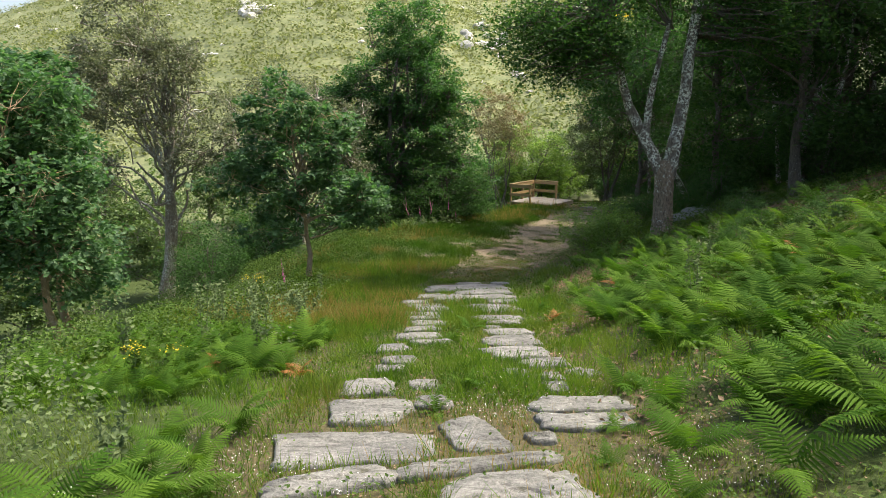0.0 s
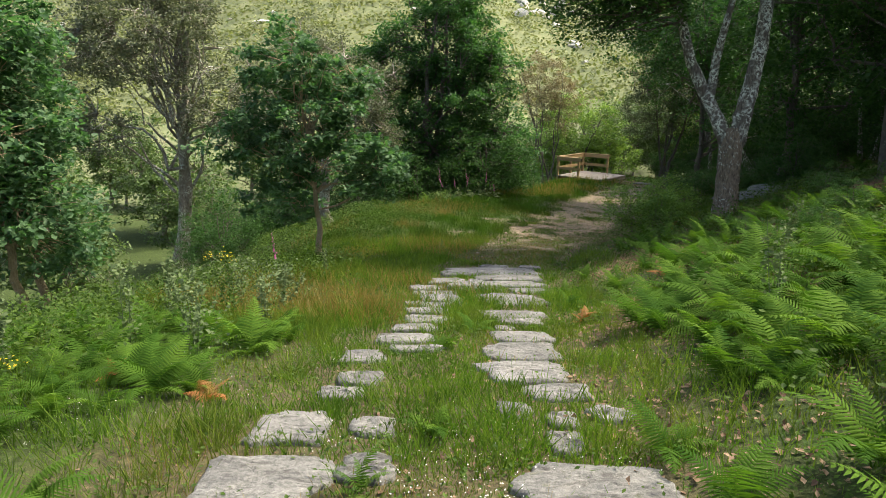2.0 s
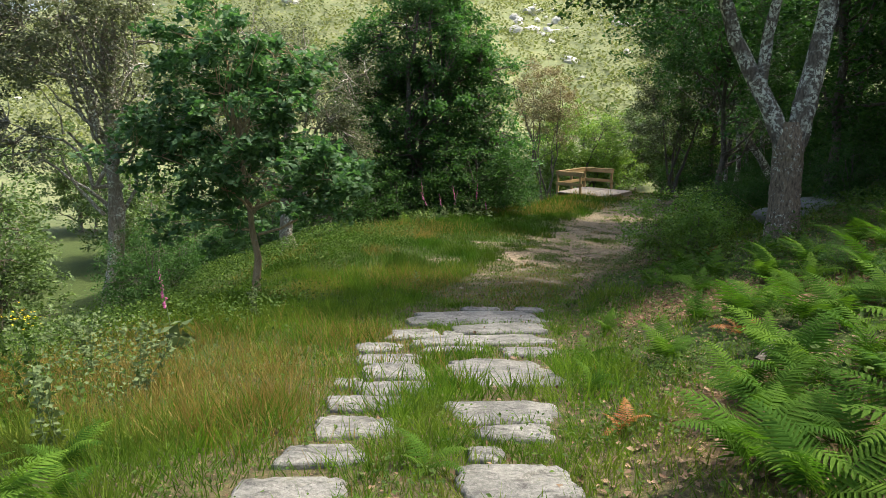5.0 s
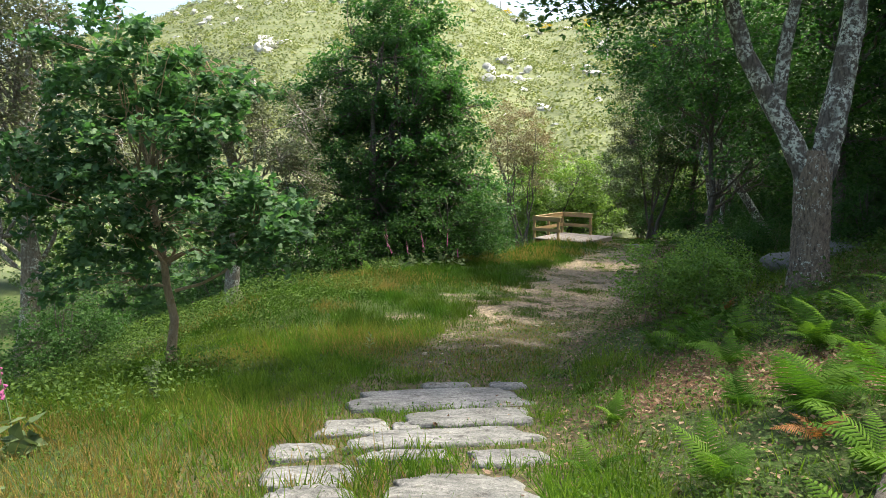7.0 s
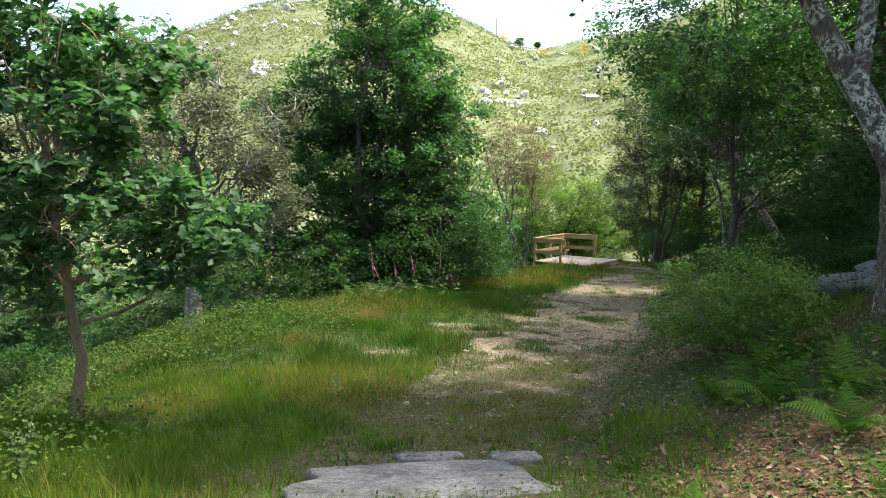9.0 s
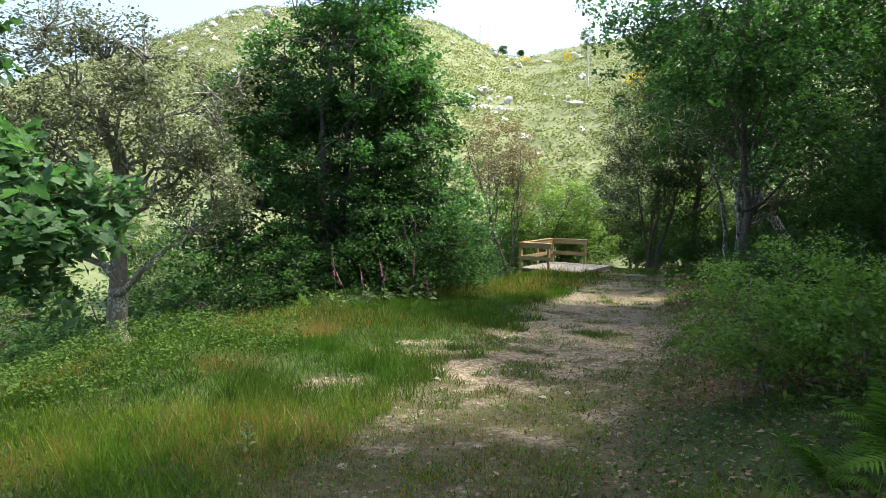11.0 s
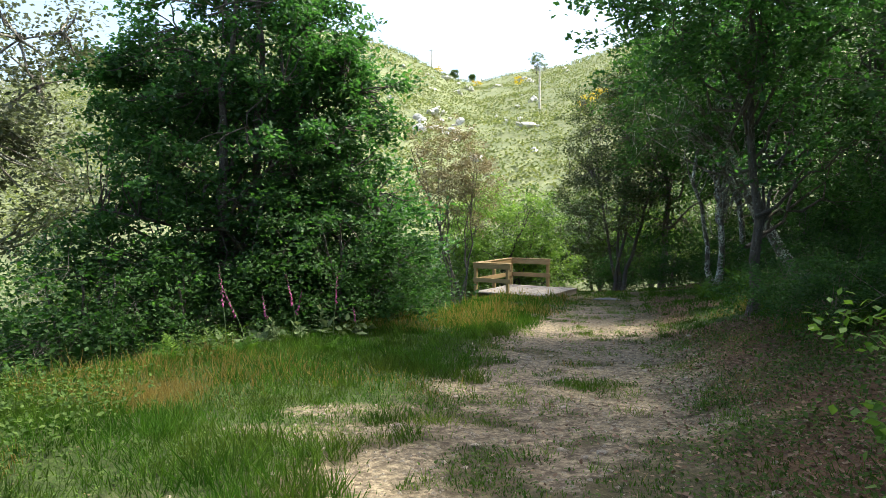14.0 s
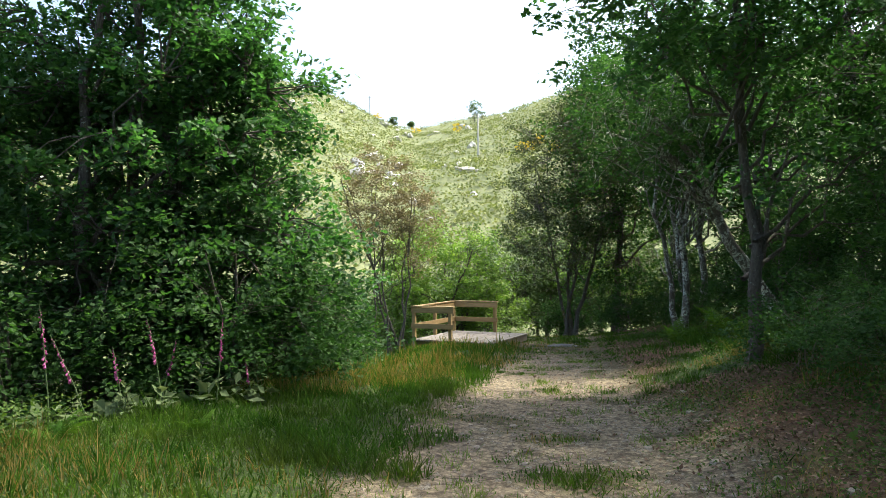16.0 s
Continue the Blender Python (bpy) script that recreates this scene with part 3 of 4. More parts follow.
# ---- woods on the uphill side ----
grow("oak_tree", on(7.6, 27.0), (0.3, 0.4, 8.2), [(-0.4, -0.2, 6.6, 3.0, 2.6, 2.4), (-1.6, -0.8, 5.2, 1.9, 1.8, 1.6), (1.8, -0.5, 5.0, 2.4, 2.2, 2.0), (0.5, 0.5, 8.6, 2.2, 2.0, 1.3), (1.6, 0.6, 2.9, 2.0, 1.6, 1.2)],
     M_OAK, M_BARK, "oak at the edge of the wood overhanging the clearing", 30, 560, 56, 0.11, 0.105, 0.46, 41, LEAF_OAK)
grow("leaning_tree", on(11.6, 31.9), (-3.4, 0.2, 5.2), [(-2.4, 0, 5.4, 2.3, 2.0, 1.6), (-3.6, 0.2, 4.2, 1.6, 1.6, 1.2)],
     M_DARK, M_LICHEN, "tree with a leaning reddish lichened trunk in the wood", 16, 180, 55, 0.09, 0.17, 0.42, 43)
wood_a = grow("woodland_tree", on(12.5, 22.0), (0.5, 0.0, 8.5), [(0, 0, 7.2, 2.9, 2.7, 2.4), (-0.6, 0, 4.4, 2.4, 2.4, 1.7), (0.4, 0, 9.4, 1.7, 1.7, 1.1), (0.3, 0.2, 2.3, 1.5, 1.5, 0.9)],
              M_DARK, M_BARK, "slim shaded tree with a dark trunk in the wood", 26, 380, 48, 0.13, 0.13, 0.58, 51, group="woodland trees", split=False)
wood_b = grow("woodland_tree", on(11.0, 36.0), (-0.6, 0.0, 8.0), [(0, 0, 7.0, 2.6, 2.6, 2.6), (0.9, 0, 5.0, 1.9, 2.0, 1.5)],
              M_DARK, M_LICHEN, "slim grey-trunked tree in the shaded wood", 22, 340, 48, 0.13, 0.11, 0.58, 53, trunks=2, spread=0.35, group="woodland trees", split=False)
r = np.random.default_rng(77)
# trees at y 9.6, 5.2 and 1.5 stand unseen, added to shade the slope
for k, (x, y) in enumerate(((9.3, 18.3), (10.5, 20.2), (8.8, 22.4), (13.8, 27.4), (14.8, 33.5), (13.2, 38.5), (16.2, 29.5), (15.8, 24.5),
                            (15.2, 19.2), (12.6, 17.2), (17.8, 35.5), (18.8, 21.5), (19.6, 27.5), (22.6, 32.5), (16.5, 41.5), (22.4, 23.5), (20.8, 38.5), (14.2, 13.6), (15.2, 9.6), (16.0, 5.2), (15.4, 1.5),
                            (18.0, 16.0), (22.0, 18.0), (25.5, 28.0), (28.5, 22.0), (29.0, 34.0), (26.5, 38.5), (32.0, 28.0), (12.6, 44.0), (16.6, 47.5), (21.5, 45.0))):
    src = (wood_a, wood_b)[k % 2]
    copy_thing(src, pose(*on(x, y, -0.05), 0, 0, float(r.uniform(0, 360))) @ Matrix.Scale(float(r.uniform(0.85, 1.2)), 4))

# ---- beyond the viewing platform ----
grow("multi_stemmed_tree", on(10.7, 43.5), (0.2, 0.2, 7.0), [(0, 0, 6.6, 2.9, 2.6, 2.6), (-0.8, -0.3, 4.0, 2.5, 2.2, 1.6), (0.6, 0, 8.6, 1.5, 1.5, 1.1)],
     M_DARKOLIVE, M_BARK, "olive-green tree with several dark stems by the platform", 34, 520, 70, 0.095, 0.095, 0.50, 61, trunks=4, spread=0.5)
grow("broom_shrub", on(3.4, 42.0), (-0.4, 0, 6.4), [(-0.5, 0, 6.0, 1.5, 1.3, 2.0), (0.9, 0, 5.0, 1.0, 1.0, 1.7)],
     M_BROWN, M_BARK, "tall thin shrub with sparse brown twigs", 44, 230, 70, 0.075, 0.06, 0.38, 63, trunks=6, spread=0.4, category="shrub")
grow("hazel_bush", on(5.9, 46.2), (0, 0, 4.6), [(0, 0, 3.4, 2.9, 2.4, 2.4), (-1.8, 0, 2.2, 1.8, 1.8, 1.6), (1.8, 0.3, 2.0, 1.9, 1.8, 1.6)],
     M_BRIGHT, M_BARK, "bright sunlit green bush behind the platform", 24, 420, 56, 0.14, 0.07, 0.48, 65, trunks=5, spread=0.4, category="bush")
grow("hazel_bush", on(14.2, 50.5), (0, 0, 3.6), [(0, 0, 2.6, 2.2, 2.0, 1.9)],
     M_BRIGHT, M_BARK, "yellow-green sunlit bush seen through the wood", 16, 130, 50, 0.13, 0.06, 0.46, 66, trunks=4, spread=0.3, category="bush")

shrub_dark = grow("thicket_bush", on(-6.6, 27.6), (0, 0, 2.4), [(0, 0, 1.7, 1.9, 1.7, 1.5), (0.8, 0, 1.0, 1.6, 1.5, 1.0), (-0.9, 0, 1.0, 1.4, 1.4, 1.0)],
                  M_DARK, M_BARK, "dense dark-green bush on the bank", 16, 230, 48, 0.10, 0.05, 0.42, 71, trunks=4, spread=0.4, category="bush", group="bank bushes", split=False)
for x, y, s in ((-4.2, 27.2, 1.15), (-2.4, 26.9, 0.85), (0.2, 28.0, 0.95), (0.3, 29.8, 0.85), (0.9, 32.0, 0.7), (0.9, 35.0, 0.8), (1.0, 39.2, 0.7), (-9.3, 26.2, 1.0), (-6.6, 19.0, 0.6),
                (11.8, 41.2, 0.7), (12.2, 37.8, 0.6), (11.8, 47.2, 0.8), (8.2, 20.2, 0.5), (4.3, 11.2, 0.17), (4.8, 10.2, 0.16), (5.1, 11.8, 0.18), (4.5, 12.9, 0.16), (5.8, 10.6, 0.20), (5.9, 12.6, 0.20), (6.6, 11.6, 0.22), (6.4, 14.6, 0.24), (11.3, 27.6, 0.6), (12.4, 33.4, 0.8), (11.0, 19.5, 0.7), (13.5, 21.0, 1.0), (16.5, 22.5, 1.2), (14.4, 26.0, 1.0), (18.0, 26.0, 1.3), (14.2, 30.5, 1.1), (17.5, 32.5, 1.3), (21.0, 29.0, 1.5), (15.5, 36.5, 1.2), (20.0, 35.0, 1.5), (24.0, 24.5, 1.5), (26.0, 33.0, 1.6), (15.0, 16.2, 0.9), (19.5, 18.5, 1.3), (14.5, 40.0, 1.0), (18.5, 41.0, 1.3), (23.0, 40.0, 1.5), (-9.0, 31.0, 1.2)):
    copy_thing(shrub_dark, pose(*on(x, y, -0.1), 0, 0, float(r.uniform(0, 360))) @ Matrix.Scale(s, 4))
shrub_mid = grow("valley_tree", on(-14, 34), (0, 0, 4.4), [(0, 0, 3.8, 2.4, 2.3, 2.0), (0.9, 0, 2.2, 2.0, 2.0, 1.5), (-1.0, 0.4, 2.2, 1.9, 1.8, 1.5)],
                 M_MID, M_PALEBARK, "light green tree in the valley below", 18, 240, 44, 0.16, 0.12, 0.52, 73, trunks=2, spread=0.3, group="valley trees", split=False)
for x, y, s in ((-16, 26, 1.0), (-11, 40, 1.1), (-19, 42, 1.3), (-5, 46, 1.2), (-1, 52, 1.2), (3, 56, 1.1), (9, 53, 1.1), (12.5, 51.5, 1.0), (16, 53, 1.1), (5.0, 51.0, 0.9), (14, 58, 1.3), (20, 56, 1.4), (-13, 52, 1.2), (-24, 36, 1.3), (-27, 50, 1.3), (1.0, 46.0, 0.9),
                (6, 64, 1.3), (-8, 62, 1.2), (13, 68, 1.3), (24, 62, 1.3), (-20, 60, 1.3), (-18, 18, 0.9), (-22, 25, 1.0), (28, 54, 1.4)):
    copy_thing(shrub_mid, pose(*on(x, y, -0.2), 0, 0, float(r.uniform(0, 360))) @ Matrix.Scale(s, 4))

# ---- the hill: boulders, gorse, poles, pines ----
def lump(name, seed, mt, rough=0.28, sub=2, stretch=(1, 1, 0.7)):
    bm = bmesh.new()
    bmesh.ops.create_icosphere(bm, subdivisions=sub, radius=1.0)
    for v in bm.verts:
        n1 = noise.noise(v.co * 1.1 + Vector((seed * 7.3, 0, 0)))
        n2 = noise.noise(v.co * 2.7 + Vector((0, seed * 3.1, 0)))
        v.co *= 1 + rough * 1.6 * n1 + rough * 0.7 * n2
        v.co = Vector((v.co.x * stretch[0], v.co.y * stretch[1], v.co.z * stretch[2]))
    me = bpy.data.meshes.new(name)
    bm.to_mesh(me)
    bm.free()
    me.materials.append(mt)
    return me


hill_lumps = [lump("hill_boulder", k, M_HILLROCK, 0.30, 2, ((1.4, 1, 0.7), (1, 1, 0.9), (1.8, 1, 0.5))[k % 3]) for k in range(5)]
r = np.random.default_rng(5)


def polar(az, dist):
    a = math.radians(az)
    return -math.sin(a) * dist, 5 + math.cos(a) * dist


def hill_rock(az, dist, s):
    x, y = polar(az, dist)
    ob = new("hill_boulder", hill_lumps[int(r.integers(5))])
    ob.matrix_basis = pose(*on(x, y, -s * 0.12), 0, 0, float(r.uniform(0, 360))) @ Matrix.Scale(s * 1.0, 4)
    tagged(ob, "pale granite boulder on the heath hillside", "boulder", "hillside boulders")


for k in range(190):   # scattered over the slope, thickest towards the summit
    hill_rock(float(r.uniform(-14, 38)), float(290 - 190 * r.uniform(0, 1) ** 1.4), float(0.45 + 1.3 * r.uniform() ** 3))
for k in range(150):
    hill_rock(float(r.uniform(1, 24)), float(292 - 110 * r.uniform(0, 1) ** 1.5), float(0.5 + 1.1 * r.uniform() ** 2))
for k in range(16):   # pale outcrops
    hill_rock(-3.0 + float(r.normal() * 0.9), 137 + float(r.normal() * 7), float(r.uniform(0.6, 1.5)))
for k in range(12):
    hill_rock(-5.5 + float(r.normal() * 1.5), 165 + float(r.normal() * 10), float(r.uniform(0.4, 0.8)))
for k in range(8):
    hill_rock(15.1 + float(r.normal() * 0.8), 137 + float(r.normal() * 4), float(r.uniform(0.7, 1.5)))
for k in range(5):
    hill_rock(-8.0 + float(r.normal() * 0.25), 243 + float(r.normal() * 3), float(r.uniform(0.9, 1.8)))

heath_c = []
for k in range(15000):
    az, dist = float(r.uniform(-20, 40)), float(78 + 217 * r.uniform())
    x, y = polar(az, dist)
    heath_c.append((x, y, 0))
heath_c = np.array(heath_c)
heath_c[:, 2] = height(heath_c[:, 0], heath_c[:, 1])
n_per = 9
hp = np.repeat(heath_c, n_per, 0) + r.normal(size=(len(heath_c) * n_per, 3)) * np.array((0.8, 0.8, 0.28)) + np.array((0, 0, 0.3))
M_HEATH = leaf_mat("heath_sprig", (0.115, 0.138, 0.060), (0.245, 0.262, 0.125), 0.3, 0.7)
tagged(new("heath", polys("heath", leaves(hp, 0.55, LEAF_OVAL, r, 0.0, 0.5), M_HEATH)), "low green heath and bracken covering the hill", "heath", kind="stuff")


def gorse(az, dist, s):
    x, y = polar(az, dist)
    grow("gorse_bush", on(x, y), (0, 0, 1.2 * s), [(0, 0, 1.0 * s, 1.5 * s, 1.5 * s, 0.9 * s)], M_GORSE, M_BARK, "yellow-flowering gorse bush on the hillside", 6, 22, 30, 0.32, 0.05, 0.5, int(dist), category="bush", group="gorse", split=False)


for a in ((-6.2, 270, 1.5), (-9.6, 238, 1.6), (-3.2, 275, 1.4), (-14.5, 150, 1.6), (-17.0, 140, 1.5), (-15.6, 160, 1.3)):
    gorse(*a)


def pole(az, dist, h):
    x, y = polar(az, dist)
    root = tagged(empty("utility_pole", on(x, y)), "pale wooden utility pole on the hillside", "utility pole")
    child("post", tubes_mesh("post", [tube([(0, 0, -0.5), (0, 0, h * 0.5), (0, 0, h)], [0.24, 0.21, 0.17], 10)], M_POLE), root)
    bm = bmesh.new()
    box(bm, (1.6, 0.14, 0.16), (0, 0.18, h - 0.5), 0, 0.02)
    part("crossarm", bm, M_POLE, root)


pole(-2.7, 262, 7.5)
pole(-11.1, 160, 9.5)
for az, dist, s in ((-11.0, 270, 1.4), (-4.5, 287, 0.7), (-5.9, 289, 0.45)):
    x, y = polar(az, dist)
    grow("pine_tree", on(x, y), (0, 0, 5.2 * s), [(0, 0, 4.4 * s, 2.4 * s, 2.4 * s, 1.3 * s), (-0.9 * s, 0, 2.8 * s, 1.9 * s, 1.6 * s, 0.9 * s), (0.9 * s, 0, 2.2 * s, 1.8 * s, 1.6 * s, 1.0 * s)], M_MID, M_BARK, "small pine standing on the skyline", 14, 60, 40, 0.35, 0.16, 0.8, int(dist), category="tree", split=False)


# ---- viewing platform ----
def platform():
    root = tagged(new("viewing_platform"), "wooden viewing platform with plank deck and rail", "platform")
    root.matrix_basis = pose(5.5, 38.1, -3.5, 0, 0, math.degrees(math.atan2(0.8, 0.6)))
    L = 2.6
    n = 18
    w = L / n
    for k in range(n):
        bm = bmesh.new()
        box(bm, (L, w - 0.012, 0.04), (0, 0, 0), 0, 0.004)
        ob = part("plank", bm, M_DECK, root)
        ob.location = (0, -L / 2 + w * (k + 0.5), -0.02 + 0.003 * math.sin(k * 2.1))
    for s in (-1, 1):
        bm = bmesh.new()
        box(bm, (L, 0.06, 0.16), (0, s * (L / 2 - 0.05), -0.125), 0, 0.005)
        part("joist", bm, M_DECK, root)
    bm = bmesh.new()
    box(bm, (L, 0.06, 0.16), (0, 0, -0.125), 0, 0.005)
    part("joist", bm, M_DECK, root)
    e = L / 2 - 0.05
    posts = ((-e, e), (0.0, e), (e, e), (e, -0.22), (-e, 0.05))
    for x, y in posts:
        bm = bmesh.new()
        box(bm, (0.095, 0.095, 2.3), (x, y, -0.20), 0, 0.006)
        part("post", bm, M_RAIL, root)
    runs = (((-e - 0.06, e), (e + 0.06, e)), ((e, e + 0.06), (e, -0.34)), ((-e, e + 0.06), (-e, -0.10)))
    for (x0, y0), (x1, y1) in runs:
        ln = math.hypot(x1 - x0, y1 - y0)
        a = math.degrees(math.atan2(y1 - y0, x1 - x0))
        cx, cy = (x0 + x1) / 2, (y0 + y1) / 2
        nx_, ny_ = math.sin(radians(a)), -math.cos(radians(a))
        for nm, z, hh in (("mid_rail", 0.40, 0.14), ("top_rail", 0.86, 0.15)):
            bm = bmesh.new()
            box(bm, (ln, 0.04, hh), (0, 0, 0), 0, 0.005)
            ob = part(nm, bm, M_RAIL, root)
            ob.matrix_basis = pose(cx + nx_ * 0.07, cy + ny_ * 0.07, z, 0, 0, a)
        bm = bmesh.new()
        box(bm, (ln, 0.15, 0.035), (0, 0, 0), 0, 0.006)
        cap = part("cap_rail", bm, M_RAIL, ob)
        cap.matrix_basis = pose(0, 0.04, 0.105)
    return root


platform()

# ---- boulders beside the wood ----
for k, (x, y, s, st, rz) in enumerate(((6.9, 19.6, 0.55, (1.9, 0.9, 0.42), 25), (6.6, 18.7, 0.28, (1.2, 0.9, 0.5), 80), (7.7, 20.2, 0.50, (1.4, 1, 0.6), 10), (7.75, 36.4, 0.22, (1.9, 0.8, 0.35), -10))):
    ob = new("boulder", lump("boulder", 20 + k, M_ROCK, 0.22, 3, st))
    ob.matrix_basis = pose(*on(x, y, s * 0.02), 0, 0, rz) @ Matrix.Scale(s, 4)
    tagged(ob, "grey granite boulder half sunk in the ground", "boulder")
    for pl in ob.data.polygons:
        pl.use_smooth = True

# ---- old stone paving ----
paving = tagged(new("stone_path"), "old path of worn pale granite slabs", "path", kind="structure")
SLABS = []


def slab(x, y, w, d, rz):
    """One worn slab, rounded and uneven, sunk into the ground."""
    r = np.random.default_rng(len(SLABS) + 100)
    SLABS.append((x, y, w, d, rz))
    na, rings = 30, ((1.0, -0.10), (1.0, 0.004), (0.97, 0.016), (0.92, 0.024), (0.65, 0.027), (0.3, 0.026))
    ang = np.linspace(0, 2 * math.pi, na, endpoint=False)
    pw = 0.5
    ex = np.sign(np.cos(ang)) * np.abs(np.cos(ang)) ** pw
    ey = np.sign(np.sin(ang)) * np.abs(np.sin(ang)) ** pw
    edge = 1.04 + 0.05 * np.sin(2 * ang + r.uniform(0, 6)) + 0.08 * np.sin(3 * ang + r.uniform(0, 6)) + 0.05 * np.sin(5 * ang + r.uniform(0, 6)) + 0.045 * r.normal(size=na)
    V = []
    for f, z in rings:
        V.append(np.stack((ex * edge * f * w / 2, ey * edge * f * d / 2, np.full(na, z) + ((0.008 if f < 0.9 else 0.004) * r.normal(size=na) if z > 0 else 0)), -1))
    V.append(np.array([[0, 0, 0.027]]))
    V = np.concatenate(V)
    loops, sizes = [], []
    for a in range(len(rings) - 1):
        for b in range(na):
            loops += [a * na + b, a * na + (b + 1) % na, (a + 1) * na + (b + 1) % na, (a + 1) * na + b]
            sizes.append(4)
    o = (len(rings) - 1) * na
    for b in range(na):
        loops += [o + b, o + (b + 1) % na, len(V) - 1]
        sizes.append(3)
    c, s = math.cos(radians(rz)), math.sin(radians(rz))
    wx, wy = x + V[:, 0] * c - V[:, 1] * s, y + V[:, 0] * s + V[:, 1] * c
    ground_z = float(height(x, y))
    slope = float(height(x, y + 0.4) - height(x, y - 0.4)) / 0.8
    V = np.stack((wx - x, wy - y, V[:, 2] + (wy - y) * slope + 0.012), -1)
    ob = child("slab", raw_mesh("slab", V, loops, sizes, M_SLAB, True), paving)
    ob.location = (x, y, ground_z)


slab(-0.61, 3.38, 0.75, 0.25, 22)
slab(0.21, 3.63, 1.00, 0.19, 16)
slab(0.39, 3.25, 0.71, 0.44, 5)
slab(-0.59, 3.98, 0.93, 0.66, 6)
slab(0.20, 4.22, 0.36, 0.66, 14)
slab(0.64, 4.14, 0.20, 0.17, 4)
slab(-0.56, 4.82, 0.59, 0.62, 4)
slab(-0.08, 5.01, 0.28, 0.32, 4)
slab(-0.64, 5.60, 0.46, 0.48, 8)
slab(-0.16, 5.70, 0.26, 0.31, 6)
slab(1.07, 4.99, 0.79, 0.42, 3)
slab(0.98, 4.50, 0.64, 0.34, 3)
slab(1.00, 5.94, 0.19, 0.27, 5)
slab(0.97, 5.54, 0.20, 0.32, 5)
slab(0.69, 6.10, 0.23, 0.29, 8)
slab(1.32, 6.10, 0.26, 0.27, 37)
slab(1.04, 6.57, 0.45, 0.36, 10)
slab(-0.53, 6.37, 0.33, 0.25, 6)
slab(-0.45, 6.76, 0.35, 0.29, 6)
slab(0.82, 7.79, 0.67, 0.58, 9)
slab(0.80, 7.10, 0.68, 0.56, 16)
slab(0.83, 8.44, 0.61, 0.50, 12)
slab(0.67, 8.86, 0.21, 0.22, 4)
slab(0.78, 9.76, 0.78, 0.52, 10)
slab(0.87, 9.25, 0.47, 0.28, 8)
slab(-0.57, 7.47, 0.38, 0.44, 10)
slab(-0.14, 7.82, 0.50, 0.24, 10)
slab(-0.32, 8.24, 0.54, 0.36, 9)
slab(-0.27, 8.76, 0.49, 0.30, 8)
slab(-0.20, 9.33, 0.51, 0.42, 8)
slab(-0.23, 9.92, 0.57, 0.42, 9)
slab(0.52, 13.76, 1.66, 0.74, 10)
slab(0.84, 13.06, 1.04, 0.50, 10)
slab(-0.20, 12.84, 0.60, 0.44, 8)
slab(0.59, 12.46, 1.43, 0.40, 10)
slab(-0.52, 12.19, 0.47, 0.36, 8)
slab(-0.30, 11.59, 0.64, 0.48, 6)
slab(1.08, 11.98, 0.58, 0.34, 10)
slab(0.34, 12.00, 0.66, 0.22, 8)
slab(-0.15, 10.98, 0.54, 0.58, 14)
slab(0.78, 11.05, 0.97, 0.98, 8)
slab(-0.07, 10.40, 0.67, 0.40, 8)
slab(-0.50, 10.58, 0.24, 0.26, 8)
slab(1.22, 14.28, 0.36, 0.20, 6)
slab(0.55, 14.26, 0.50, 0.16, 10)
slab(0.26, 12.78, 0.24, 0.20, 6)


def on_slab(x, y, grow_by=0.0):
    hit = np.zeros(len(x), bool)
    for sx, sy, w, d, rz in SLABS:
        c, s = math.cos(radians(rz)), math.sin(radians(rz))
        u, v = (x - sx) * c + (y - sy) * s, -(x - sx) * s + (y - sy) * c
        hit |= (np.abs(u) < w * 0.5 + grow_by) & (np.abs(v) < d * 0.5 + grow_by)
    return hit


# ---- grass ----
def blades(x, y, h, wd, r, lean=0.35, away=0.0):
    n = len(x)
    z = height(x, y)
    a = r.uniform(0, 2 * math.pi, n)
    side = np.stack((np.cos(a), np.sin(a), np.zeros(n)), -1)
    out = r.normal(size=(n, 2)) * lean + away
    out[:, 0] -= 0.05
    base = np.stack((x, y, z - 0.01), -1)
    tip = base + np.stack((out[:, 0] * h, out[:, 1] * h, h * r.uniform(0.75, 1.0, n)), -1)
    mid = base + (tip - base) * 0.52 + np.stack((0 * h, 0 * h, h * 0.03), -1)
    w = (wd * r.uniform(0.6, 1.3, n))[:, None]
    return np.stack((base - side * w, base + side * w, mid + side * w * 0.8, tip, mid - side * w * 0.8), 1)


def scatter(n, x0, x1, y0, y1, keep, r):
    x, y = r.uniform(x0, x1, n), r.uniform(y0, y1, n)
    k = r.uniform(size=n) < keep(x, y)
    return x[k], y[k]


def path_d(x, y):
    return x - np.interp(y, PATH_Y, PATH_X)


def meadow(x, y):
    d = path_d(x, y)
    g = (1 - 0.97 * gravel_at(x, y)) * (1 - on_slab(x, y, -0.02))
    right = 1 - 0.75 * smooth01((d - 1.3) / 1.0) * smooth01((y - 8) / 3) * smooth01((26 - y) / 3)
    wild = np.where((d > 1.45) & (y < 16), 0.28, np.where((d < -1.5) & (y < 8.5), 0.30, 1.0))
    wild = wild * np.where((d > 0.9) & (d < 3.0) & (y > 15) & (y < 31), 0.45, 1.0)
    near = wild * np.where(y < 14.8, np.where(np.abs(d) < 1.35, np.where(y < 5, 0.60, 0.5) + 0.8 * smooth01((waves(x, y, 2.6, 0.7) - 0.05) / 0.3) + 0.4 * (np.abs(d + 0.1) < 0.25), 1.0), 1.0)
    return g * right * near * (0.5 + 0.5 * smooth01((0.75 + waves(x, y, 1.6, 1.1)) / 0.5)) * smooth01((7.5 + d) / 2)


